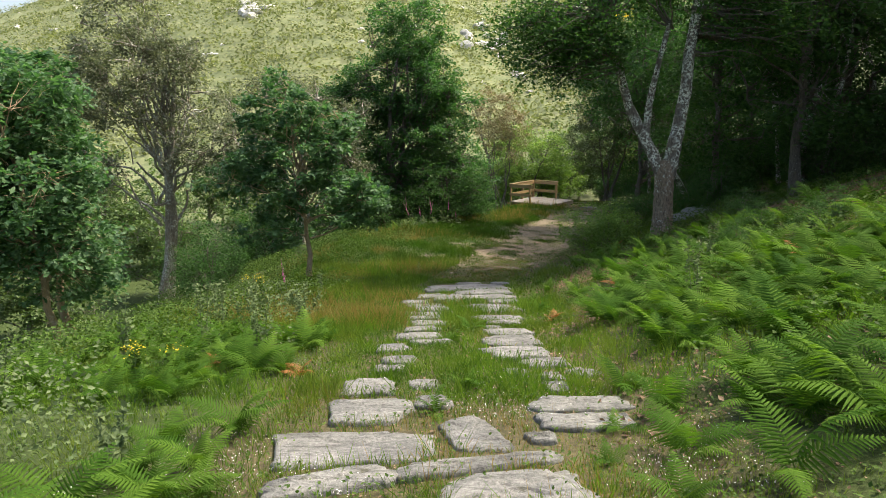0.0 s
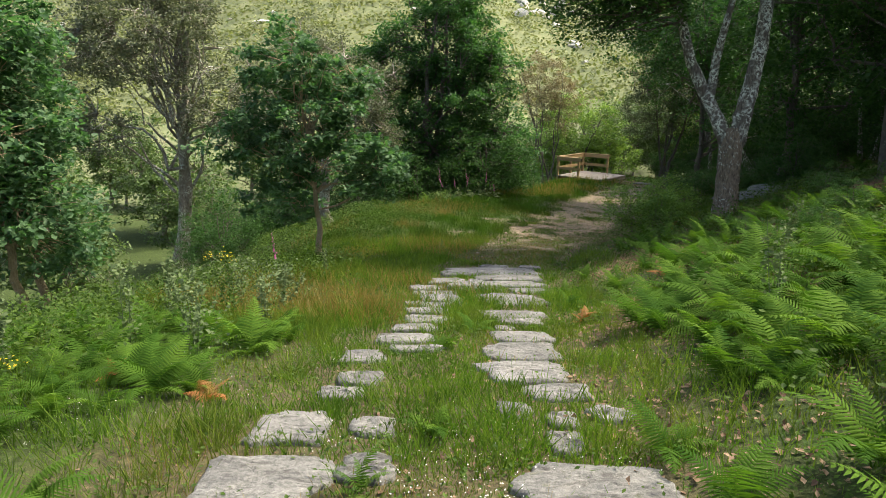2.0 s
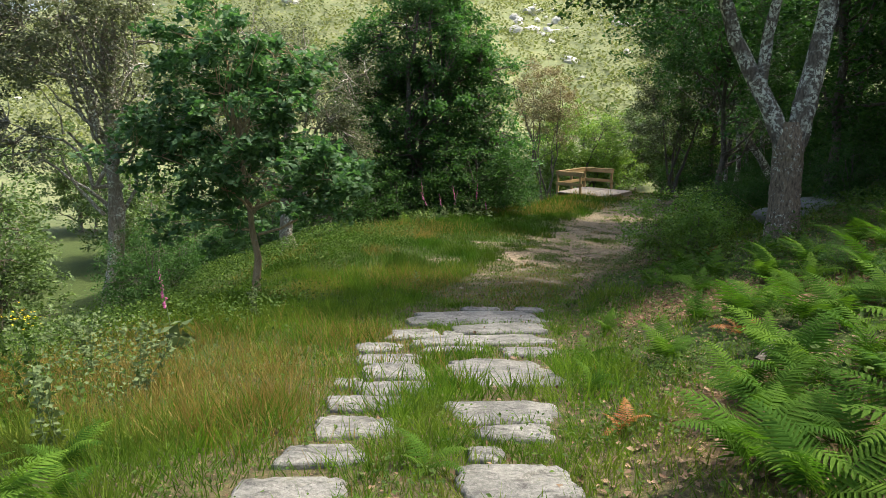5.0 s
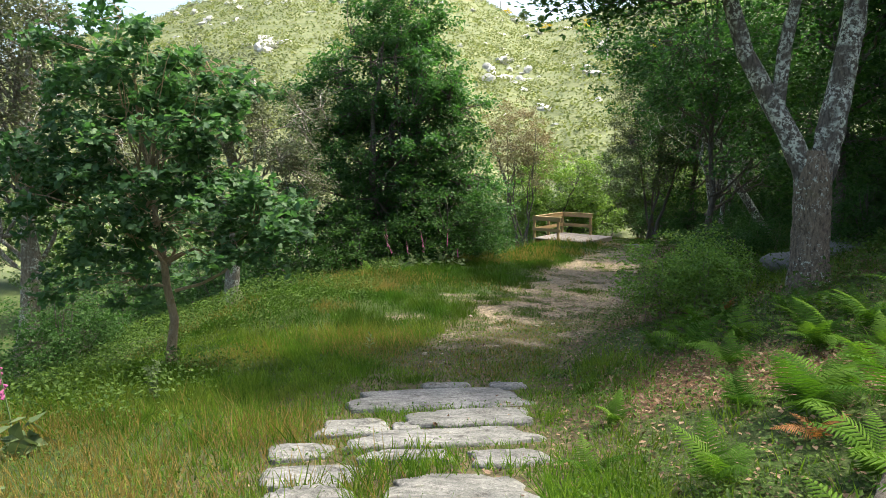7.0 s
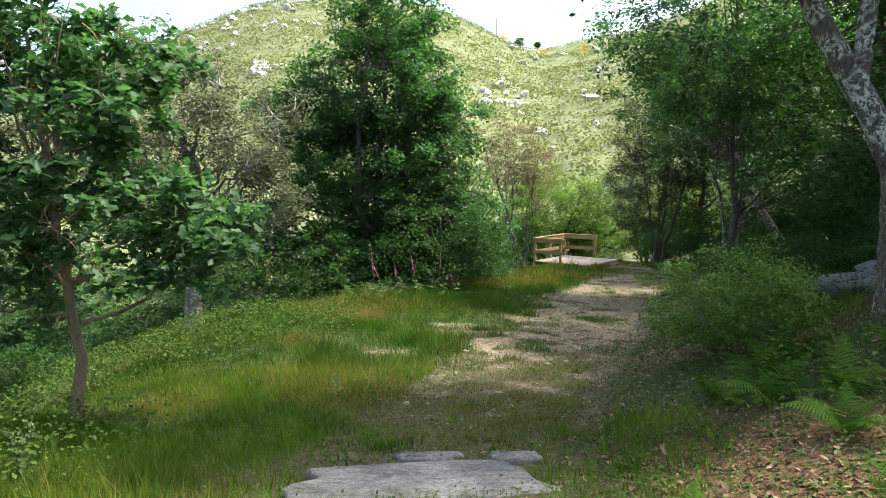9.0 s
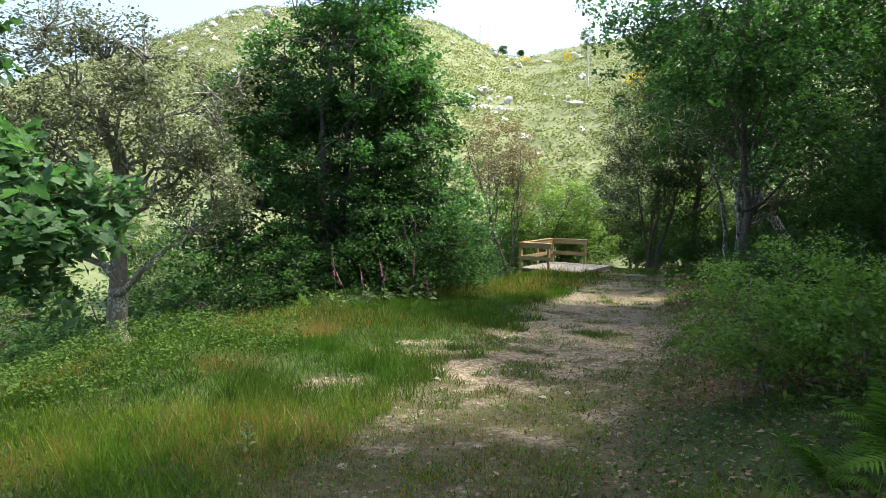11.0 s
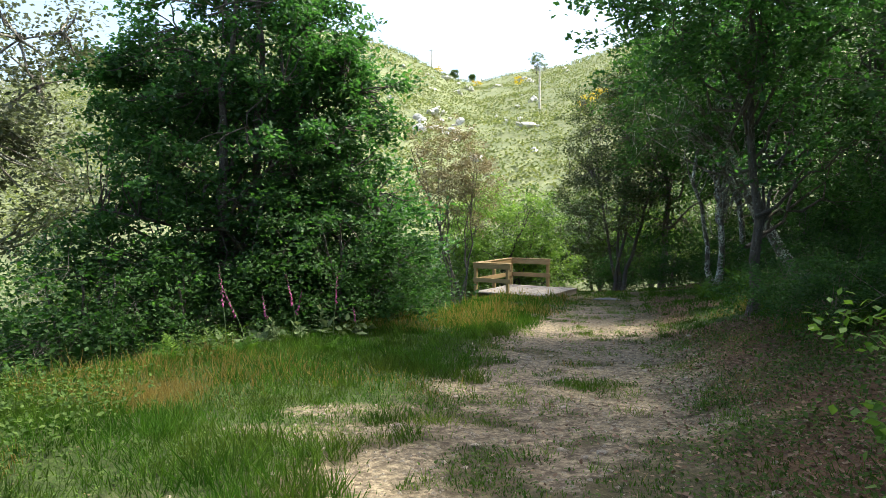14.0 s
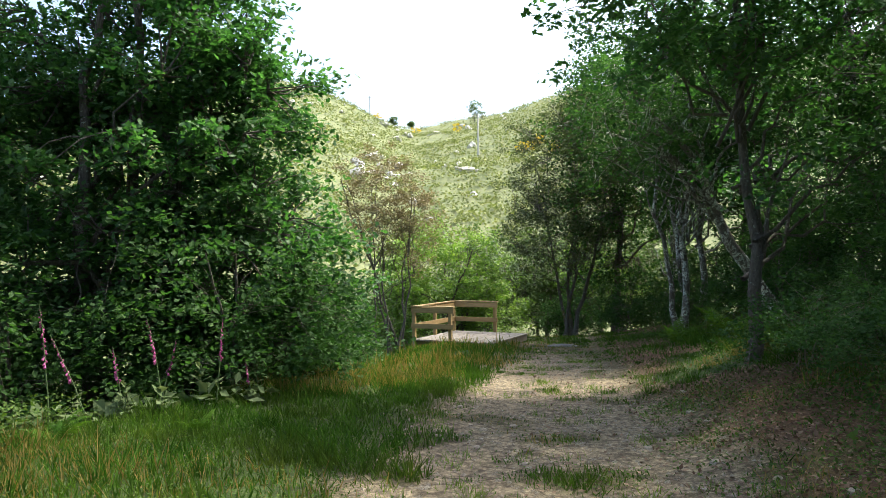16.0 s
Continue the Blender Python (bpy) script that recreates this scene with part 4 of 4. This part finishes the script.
def tawny(x, y):
    spots_ = np.zeros(len(x))
    for cx, cy, rad, much in ((-1.9, 11.4, 2.3, 0.7), (-1.2, 21.7, 0.45, 2.0), (-1.7, 19.5, 0.5, 1.6), (5.1, 21.9, 0.7, 1.6), (-1.1, 22.2, 0.4, 2.0), (8.0, 28.2, 0.8, 1.8), (-0.8, 12.6, 0.8, 1.2), (5.2, 23.4, 0.5, 1.5), (-2.6, 16.4, 0.9, 1.0)):
        spots_ = np.maximum(spots_, much * smooth01(1.3 - np.hypot(x - cx, y - cy) / rad))
    return spots_ + smooth01((waves(x, y, 0.75, 5.0) + 0.05) / 0.45) * np.maximum(smooth01((-path_d(x, y) + 1.2) / 1.0), smooth01(1.6 - np.hypot(x - 6.4, y - 25.6)))


def tussocks(n, per, x0, x1, y0, y1, r):
    """Blades in tufts: their places, and how far each leans away from the heart of its tuft."""
    cx, cy = scatter(n, x0, x1, y0, y1, meadow, r)
    size = np.repeat(r.uniform(0.05, 0.16, len(cx)), per)
    off = r.normal(size=(len(cx) * per, 2)) * size[:, None]
    x, y = np.repeat(cx, per) + off[:, 0], np.repeat(cy, per) + off[:, 1]
    tall = np.repeat(r.uniform(0.55, 1.55, len(cx)), per) * np.exp(-(off ** 2).sum(1) / (2 * size ** 2) * 0.35)
    k = ~on_slab(x, y, -0.03)
    return x[k], y[k], np.clip(off[k] * 3.0, -0.5, 0.5), tall[k]


r = np.random.default_rng(9)
parts_g, parts_t, parts_d = [], [], []
for n, y0, y1, wd, hh in ((50000, -7.0, 1.6, 0.008, 0.2), (80000, 1.6, 5.0, 0.0026, 0.15), (150000, 5.0, 10.0, 0.0034, 0.20), (170000, 10.0, 18.0, 0.0044, 0.21), (100000, 18.0, 22.5, 0.0040, 0.21), (110000, 22.5, 30.0, 0.0056, 0.22), (60000, 30.0, 44.0, 0.010, 0.26)):
    xa, xb = (-6.5, 6.5) if y1 < 20 else (-5.0, 11.0)
    x, y = scatter(n // 2, xa, xb, y0, y1, meadow, r)
    lean = np.zeros((len(x), 2))
    rise = np.full(len(x), 0.72)
    if y0 > 0:
        tx, ty, tl, tr = tussocks(n // 52, 30, xa, xb, y0, y1, r)
        x, y, lean, rise = np.concatenate((x, tx)), np.concatenate((y, ty)), np.concatenate((lean, tl)), np.concatenate((rise, tr))
    tall = 0.55 + 0.75 * smooth01((waves(x, y, 1.1, 3.0) + 0.7) / 1.4)
    gv = gravel_at(x, y)
    d = path_d(x, y)
    h = hh * tall * rise * r.uniform(0.5, 1.25, len(x)) * (1 - 0.6 * gv) * np.where((np.abs(d) < 1.2) & (y > 14), 0.42, 1.0) * np.where((d > 0.9) & (d < 2.8) & (y > 15), 0.5, 1.0)
    dry = r.uniform(size=len(x)) < 0.42 * tawny(x, y)
    # from y = 18 on the blades get the green darkened for shade
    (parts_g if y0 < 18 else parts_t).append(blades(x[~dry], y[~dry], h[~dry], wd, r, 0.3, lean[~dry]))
    parts_d.append(blades(x[dry], y[dry], h[dry] * 1.2, wd * 0.75, r, 0.22, lean[dry]))
tagged(new("grass", polys("grass", np.concatenate(parts_g), M_GRASS)), "fresh green grass along the stone path", "grass", kind="stuff")
tagged(new("grass", polys("grass", np.concatenate(parts_t), M_SHADEGRASS)), "lush green grass round the clearing, darkened as if in shade", "grass", kind="stuff")
tagged(new("dry_grass", polys("dry_grass", np.concatenate(parts_d), M_DRYGRASS)), "tawny seeding grass among the green", "grass", kind="stuff")


# tufts and weeds on the worn ground
tx, ty = scatter(1700, -1.5, 9.5, 15, 36, lambda x, y: 0.75 * gravel_at(x, y) * (waves(x, y, 2.9, 6.0) > -0.2), r)
bx_, by_ = np.repeat(tx, 34) + r.normal(size=len(tx) * 34) * 0.07, np.repeat(ty, 34) + r.normal(size=len(tx) * 34) * 0.07
tagged(new("grass_tufts", polys("grass_tufts", blades(bx_, by_, 0.10 * r.uniform(0.4, 1.3, len(bx_)), 0.003, r, 0.4), M_GRASS)), "small green tufts growing through the gravel", "grass", kind="stuff")


# ---- ferns ----
def frond_mesh(name, length, seed):
    r = np.random.default_rng(seed)
    n = 25
    t = np.linspace(0.0, 1, n)
    spine = np.stack((np.zeros(n), length * (0.25 * t + 0.65 * t ** 1.5), length * (1.0 * t - 0.62 * t ** 2.2)), -1)
    spine[:, 0] += 0.04 * length * np.sin(3 * t + seed)
    faces = []
    tan = unit(np.gradient(spine, axis=0))
    side = np.tile((1.0, 0, 0), (n, 1))
    for i in range(n - 1):   # rachis
        w = 0.004 * (1 - t[i]) + 0.001
        faces.append(np.array((spine[i] - side[i] * w, spine[i] + side[i] * w, spine[i + 1] + side[i] * w * 0.8, spine[i + 1] - side[i] * w * 0.8)))
    for i in range(4, n - 1):
        u = (i - 4) / (n - 5)
        pl = length * 0.36 * (1 - u) ** 0.85 * (0.6 + 0.4 * min(1, u * 6)) + 0.008
        for sg in (-1, 1):
            way = unit(side[i] * sg + tan[i] * (0.35 + 0.5 * u) + np.array((0, 0, -0.15 + 0.10 * r.normal())))
            nrm = unit(np.cross(way, tan[i]))
            lf0 = unit(np.cross(nrm, way))
            drop = np.array((0, 0, -0.16 * pl))
            half = length / n * 0.36
            line = [spine[i] + way * pl * f + drop * f * f for f in (0.0, 0.3, 0.65, 1.0)]
            wide = [half * f for f in (0.75, 1.0, 0.62, 0.04)]
            for j in range(3):   # a tapering pinna, its two halves raised in a shallow keel
                for s2 in (-1, 1):
                    e0, e1 = (c + lf0 * s2 * w + nrm * w * 0.22 for c, w in ((line[j], wide[j]), (line[j + 1], wide[j + 1])))
                    faces.append(np.array((line[j], e0, e1, line[j + 1])))
    return polys(name, np.array(faces), M_FERN)


FRONDS = [frond_mesh("frond", 0.74, k) for k in range(6)]


DEAD = []
for f in FRONDS[:2]:
    DEAD.append(f.copy())
    DEAD[-1].materials.clear()
    DEAD[-1].materials.append(M_DEADFERN)


def fern(x, y, s, r, count, dead=False):
    root = empty("fern", on(x, y, -0.02), float(r.uniform(0, 360)), s)
    tagged(root, "withered orange bracken fern among the green" if dead else "bright green bracken fern beside the path", "fern", "ferns")
    for k in range(count):
        ob = new("frond", DEAD[k % 2] if dead else FRONDS[int(r.integers(6))])
        ob.parent = root
        ob.matrix_basis = pose(0, 0, 0, float(r.uniform(-10, 32)), float(r.uniform(-20, 20)), 360 * k / count + float(r.uniform(-40, 40))) @ Matrix.Scale(float(r.uniform(0.65, 1.2)), 4)


r = np.random.default_rng(12)
spots = []


def fern_patch(n, x0, x1, y0, y1, s0, s1, gap, clear=1.35):
    tries = 0
    while n and tries < 4000:
        tries += 1
        x, y = float(r.uniform(x0, x1)), float(r.uniform(y0, y1))
        if abs(float(path_d(x, y))) < clear + 0.25 * float(waves(x, y, 2.1, 4.0)) or float(waves(x, y, 0.8, 7.0)) < -0.5 or any((x - a) ** 2 + (y - b) ** 2 < gap * gap for a, b in spots):
            continue
        spots.append((x, y))
        fern(x, y, float(r.uniform(s0, s1)), r, int(r.integers(8, 12)))
        n -= 1


fern_patch(128, 1.5, 6.0, 2.0, 9.8, 0.58, 0.90, 0.27, 1.6)
fern_patch(43, 2.4, 6.4, 9.0, 15.2, 0.45, 0.78, 0.42, 2.2)
fern_patch(12, 5.0, 9.0, 3.0, 14.0, 0.8, 1.1, 0.6)
fern_patch(70, -4.4, -1.3, 2.0, 8.6, 0.42, 0.70, 0.28, 1.5)
fern_patch(6, 3.4, 5.0, 11.5, 15.5, 0.6, 0.9, 0.5, 2.6)
fern_patch(8, 9.0, 13.0, 18.0, 34.0, 0.8, 1.1, 0.8)
for x, y, s in ((-0.05, 4.75, 0.35), (0.2, 5.6, 0.4), (0.1, 7.9, 0.36), (0.35, 8.6, 0.4), (1.5, 10.4, 0.5), (1.65, 11.6, 0.5), (0.95, 3.7, 0.3)):
    fern(x, y, s, r, 6)


# ---- brambles, herbs, fallen leaves ----
def cover(name, label, category, n, box4, keep, size, form, material, lift, r, flat=0.6, clump=1):
    x, y = scatter(n, *box4, keep, r)
    if clump > 1:
        x = np.repeat(x, clump) + r.normal(size=len(x) * clump) * 0.10
        y = np.repeat(y, clump) + r.normal(size=len(y) * clump) * 0.10
    z = height(x, y) + lift * r.uniform(0.05, 1, len(x)) ** 0.7
    ob = new(name, polys(name, leaves(np.stack((x, y, z), -1), size, form, r, 0.05, flat), material))
    return tagged(ob, label, category, kind="stuff")


r = np.random.default_rng(14)
cover("brambles", "low leafy brambles and herbs on the banks", "undergrowth", 26000, (-9, -1.0, 1.5, 26),
      lambda x, y: smooth01((-path_d(x, y) - 2.2) / 1.5) * smooth01((waves(x, y, 0.8, 0.2) + 0.55) / 0.5), 0.046, LEAF_OVAL, M_BRAMBLE, 0.42, r, 0.6, 4)
cover("brambles", "low leafy undergrowth beneath the wood", "undergrowth", 30000, (1.6, 16, 4, 42),
      lambda x, y: smooth01((path_d(x, y) - 1.7) / 1.3) * smooth01((waves(x, y, 0.9, 1.2) + 0.35) / 0.5), 0.052, LEAF_OVAL, M_BRAMBLE, 0.36, r, 0.6, 4)
cover("small_herbs", "small clover-like herbs at the path edge", "herbs", 60000, (-4.5, 6.5, 1.6, 26),
      lambda x, y: (1 - gravel_at(x, y)) * (1 - on_slab(x, y)) * (0.25 + 0.75 * (waves(x, y, 2.3, 2.5) > 0)), 0.030, LEAF_OVAL, M_BRAMBLE, 0.09, r, 0.8, 2)
cover("small_herbs", "low weeds and ivy on the shaded earth", "herbs", 42000, (0.8, 7.5, 9, 26),
      lambda x, y: smooth01((path_d(x, y) - 0.7) / 0.6) * (0.25 + 0.75 * (waves(x, y, 2.7, 3.5) > 0.1)), 0.036, LEAF_OVAL, M_BRAMBLE, 0.10, r, 0.75, 2)
cover("pale_herbs", "grey-green mugwort on the bank", "herbs", 3500, (-5.5, -1.6, 3.0, 11),
      lambda x, y: smooth01((waves(x, y, 1.4, 4.2) - 0.25) / 0.3), 0.036, LEAF_OVAL, M_HERB, 0.65, r, 0.4, 5)
cover("fallen_leaves", "brown fallen leaves on bare earth", "leaf litter", 120000, (-1.0, 10, 4, 36),
      lambda x, y: litter_at(x, y) * 0.9 + 0.10 * (path_d(x, y) > -0.5) + 0.30 * (path_d(x, y) > 0.8) * (path_d(x, y) < 4.5) * (y < 27), 0.052, LEAF_OVAL, M_LITTER, 0.025, r, 0.85)
cover("path_litter", "dry straw and pale petals between the slabs", "leaf litter", 34000, (-1.6, 5.5, 2.2, 26),
      lambda x, y: (1 - on_slab(x, y)) * 0.7 * (1 - 0.6 * (y > 15)), 0.022, LEAF_OVAL, M_LITTER, 0.015, r, 0.9)
for x, y, s in ((4.6, 8.6, 0.6), (-1.35, 6.1, 0.38), (1.55, 9.4, 0.36), (2.9, 11.2, 0.4), (-2.3, 6.6, 0.4), (4.1, 16.0, 0.4)):
    fern(x, y, s, r, 4, True)
for x, y, s in ((3.6, 14.2, 0.7), (4.3, 14.6, 0.8), (3.2, 13.4, 0.6), (4.0, 13.2, 0.7), (-0.9, 24.4, 0.55), (-1.6, 23.9, 0.6), (0.2, 24.9, 0.4), (2.2, 10.9, 0.55), (2.0, 12.6, 0.4)):
    fern(x, y, s, r, 7)
r = np.random.default_rng(15)
M_DAISY = plain_mat("white_petal", (0.62, 0.60, 0.55), (0.80, 0.78, 0.74), 60.0)
cover("tiny_flowers", "tiny white flowers in the turf between slabs", "flowers", 5200, (-2.2, 1.8, 2.2, 8.0),
      lambda x, y: (1 - on_slab(x, y)) * smooth01((waves(x, y, 2.2, 5.5) - 0.1) / 0.3) * np.interp(y, [2, 5, 8], [1, 0.5, 0.15]), 0.010, LEAF_OVAL, M_DAISY, 0.06, r, 0.9, 3)
for x, y, s in ((1.2, 3.1, 0.42), (1.45, 3.7, 0.6), (1.35, 2.55, 0.5), (1.75, 3.15, 0.75), (1.2, 4.35, 0.34), (1.6, 4.6, 0.6), (1.5, 5.4, 0.5), (-1.25, 3.2, 0.4), (-1.5, 2.7, 0.55)):
    fern(x, y, s, r, 7)


# ---- foxgloves and other single plants ----
def foxglove(x, y, h, lean, turn, seed):
    r = np.random.default_rng(seed)
    root = tagged(empty("foxglove", on(x, y), turn), "purple flowering foxglove at the edge of the bank", "foxglove", "foxgloves")
    top = np.array((h * math.sin(radians(lean)), 0, h * math.cos(radians(lean))))
    line = bend((0, 0, -0.03), top, 10, r, 0.04, 0.03)
    child("stem", tubes_mesh("stem", [tube(line, np.linspace(0.009, 0.003, 10), 6)], M_STEM), root)
    n = int(14 + h * 8)
    for k in range(n):
        f = 0.52 + 0.46 * k / n
        p = np.array([np.interp(f * 9, np.arange(10), line[:, c]) for c in range(3)])
        a = r.uniform(-1.9, 1.9)
        s = 0.038 * (1.15 - 0.75 * k / n)
        way = unit(np.array((math.cos(a) * 0.8, math.sin(a) * 0.8, -0.75)))
        v, q = tube([p, p + way * s * 0.5, p + way * s], [s * 0.10, s * 0.26, s * 0.36], 7)
        child("bell", tubes_mesh("bell", [(v, q)], M_PETAL), root, "" if k else "purple bell flower")
    c = r.normal(size=(26, 3)) * np.array((0.10, 0.10, 0.06)) + np.array((0, 0, 0.14))
    child("leaves", polys("leaves", leaves(c, 0.20, LEAF_OVAL, r, 0.0, 0.6), M_HERB), root)["kind"] = "stuff"


for k, a in enumerate(((-1.30, 25.2, 1.35, 4, 170, ), (-1.05, 25.7, 1.15, 24, 170), (-0.78, 25.9, 0.85, 10, 160), (-0.35, 25.9, 1.15, 9, 190), (0.15, 26.3, 1.10, 4, 10), (0.55, 26.5, 0.55, 8, 200), (-2.85, 12.3, 0.95, 8, 160), (-0.6, 26.6, 1.0, 14, 30))):
    foxglove(*a, 300 + k)


def rosette(x, y, s, seed):
    r = np.random.default_rng(seed)
    root = tagged(empty("mullein", on(x, y), 0, s), "pale grey-green broad-leaved herb in the grass", "herb", "pale herbs")
    child("stem", tubes_mesh("stem", [tube(bend((0, 0, -0.03), (0.02, 0, 0.5), 6, r, 0.05), np.linspace(0.010, 0.005, 6), 6)], M_STEM), root)
    for k in range(16):
        a, e = 2.4 * k, 0.15 + 0.75 * k / 16
        d = np.array((math.cos(a) * math.cos(e), math.sin(a) * math.cos(e), math.sin(e)))
        sd = np.array((-math.sin(a), math.cos(a), 0))
        L = 0.26 * (1 - 0.45 * k / 16)
        p0 = np.array((0, 0, 0.06 + 0.44 * k / 16))
        pts = []
        for f, w, dz in ((0.0, 0.02, 0), (0.35, 0.16, 0.02), (0.7, 0.13, -0.01), (1.0, 0.0, -0.10)):
            pts.append((p0 + d * L * f + np.array((0, 0, dz * L * 2)), w * L))
        V = np.array([[pts[i][0] - sd * pts[i][1], pts[i][0], pts[i + 1][0], pts[i + 1][0] - sd * pts[i + 1][1]] for i in range(3)]
                     + [[pts[i][0], pts[i][0] + sd * pts[i][1], pts[i + 1][0] + sd * pts[i + 1][1], pts[i + 1][0]] for i in range(3)])
        child("leaf", polys("leaf", V, M_HERB), root)


for k, (x, y, s) in enumerate(((-0.06, 26.4, 1.0), (-0.75, 25.8, 0.85), (0.5, 27.3, 0.95), (0.25, 26.9, 0.8), (1.1, 28.4, 0.8), (-1.5, 24.9, 0.7), (-0.6, 16.6, 0.5))):
    rosette(x, y, s, 400 + k)

# bright young bushes at the uphill edge of the clearing
for k, (x, y, s) in enumerate(((3.55, 17.0, 1.2), (3.95, 16.3, 0.9), (4.4, 17.7, 1.1))):
    grow("young_bush", on(x, y), (0, 0, 0.8 * s), [(0, 0, 0.55 * s, 0.6 * s, 0.55 * s, 0.5 * s)], M_YOUNGLEAF, M_TWIG, "small bright green bush at the clearing edge", 12, 110, 44, 0.046, 0.010, 0.17, 500 + k, trunks=4, spread=0.12, category="bush")
grow("broom_bush", on(7.3, 25.2), (0, 0, 0.9), [(0, 0, 0.6, 1.3, 1.0, 0.55), (1.2, 0.6, 0.6, 1.1, 0.9, 0.6)], M_DARK, M_TWIG, "low dark broom bush beside the clearing", 14, 90, 60, 0.05, 0.012, 0.24, 510, trunks=5, spread=0.2, category="bush")

for k, (x, y, s) in enumerate(((6.7, 23.5, 0.95), (8.3, 25.6, 1.2), (7.6, 22.6, 0.9))):
    grow("broom_bush", on(x, y), (0, 0, 0.9 * s), [(0, 0, 0.55 * s, 1.1 * s, 0.9 * s, 0.5 * s)], M_DARK, M_TWIG, "low dark broom bush beside the clearing", 12, 110, 60, 0.045, 0.012, 0.20, 520 + k, trunks=5, spread=0.2, category="bush")

# dead branch on the uphill bank
r = np.random.default_rng(90)
log = tagged(new("fallen_branch"), "grey fallen branch on the leaf litter", "branch")
log.matrix_basis = pose(*on(2.85, 10.4, 0.04), 0, 0, 50) @ Matrix.Scale(0.6, 4)
child("bough", tubes_mesh("bough", [tube(bend((-0.5, 0, 0), (0.45, 0, 0.10), 10, r, 0.08), np.linspace(0.06, 0.03, 10), 9, 0.08, r)], M_BARK), log)
child("snag", tubes_mesh("snag", [tube(bend((0.1, 0, 0.03), (0.30, 0.30, 0.16), 6, r, 0.08), np.linspace(0.03, 0.012, 6), 7, 0.08, r)], M_BARK), log)

# loose stones on the worn ground
r = np.random.default_rng(91)
peb = [lump("pebble", 60 + k, M_GRIT, 0.25, 1, (1.2, 1, 0.6)) for k in range(3)]
for k in range(46):
    y = float(r.uniform(15.5, 27))
    x = float(np.interp(y, PATH_Y, PATH_X)) + float(r.uniform(-1.6, 1.8))
    ob = new("loose_stone", peb[k % 3])
    ob.matrix_basis = pose(*on(x, y, 0.004), 0, 0, float(r.uniform(0, 360))) @ Matrix.Scale(float(r.uniform(0.022, 0.055)), 4)
    tagged(ob, "small pale stone lying on the gravel", "stone", "loose stones")
x, y = r.uniform(-1, 9, 60000), r.uniform(15, 38, 60000)
k = r.uniform(size=60000) < 0.9 * gravel_at(x, y) + 0.10 * (np.abs(path_d(x, y)) < 2)
x, y = x[k], y[k]
s = 0.006 + 0.026 * r.uniform(size=len(x)) ** 4
top = np.stack((x, y, height(x, y) + s * 0.6), -1)
a = r.uniform(0, 6.28, len(x))
ring = [np.stack((x + np.cos(a + q) * s * u, y + np.sin(a + q) * s * u, height(x, y) - 0.002), -1) for q, u in ((0, 1.3), (2.1, 1.0), (4.2, 1.2))]
V = np.stack([np.stack((top, ring[i], ring[(i + 1) % 3]), 1) for i in range(3)], 1).reshape(-1, 3, 3)
tagged(new("gravel", polys("gravel", V, M_GRIT)), "pale loose gravel on the worn clearing", "gravel", kind="stuff")

# board on posts among the trees
root = tagged(empty("wooden_bench", on(12.2, 17.4), 20), "plain wooden bench among the trees", "bench")
for nm, sz, at in (("seat", (1.3, 0.32, 0.06), (0, 0, 0.45)), ("leg", (0.10, 0.28, 0.45), (-0.5, 0, 0.22)), ("leg", (0.10, 0.28, 0.45), (0.5, 0, 0.22))):
    bm = bmesh.new()
    box(bm, sz, at, 0, 0.008)
    part(nm, bm, M_DECK, root)


# tall herbs on the downhill bank
def tall_herb(x, y, h, seed, flower):
    r = np.random.default_rng(seed)
    root = tagged(empty("ragwort" if flower else "mugwort", on(x, y), float(r.uniform(0, 360))), "tall leafy herb with small yellow flowers on the bank" if flower else "tall grey-green leafy herb on the bank", "herb", "bank herbs")
    for k in range(3):
        top = np.array((r.normal() * 0.10, r.normal() * 0.10, h * r.uniform(0.8, 1.05)))
        line = bend((r.normal() * 0.03, r.normal() * 0.03, -0.03), top, 9, r, 0.06)
        child("stem", tubes_mesh("stem", [tube(line, np.linspace(0.006, 0.002, 9), 5)], M_STEM), root)
        f = r.uniform(0.12, 0.98, 70)
        c = np.stack([np.interp(f * 8, np.arange(9), line[:, q]) for q in range(3)], -1) + r.normal(size=(70, 3)) * 0.02
        child("foliage", polys("foliage", leaves(c, 0.048, LEAF_OVAL, r, -0.1, 0.4), M_HERB if not flower else M_BRAMBLE), root)
        if flower:
            c = top + r.normal(size=(26, 3)) * np.array((0.05, 0.05, 0.02))
            child("flower_head", polys("flower_head", leaves(c, 0.02, LEAF_OVAL, r, 0, 0.9), M_GORSE), root)["kind"] = "stuff"


for k, (x, y, h) in enumerate(((-2.05, 7.4, 0.8), (-2.3, 8.0, 0.75), (-2.7, 7.6, 0.85), (-1.9, 8.8, 0.6), (-2.9, 8.7, 0.8), (-3.2, 6.6, 0.8), (-2.6, 9.7, 0.8), (-2.2, 10.3, 0.6), (-3.3, 9.6, 0.7), (-2.5, 5.4, 0.5), (-3.6, 5.2, 0.6), (4.1, 10.5, 0.8), (2.9, 7.6, 0.9), (-1.9, 3.6, 0.45), (-3.0, 11.0, 0.6), (-2.6, 14.2, 0.5))):
    tall_herb(x, y, h, 700 + k, k in (6, 9))
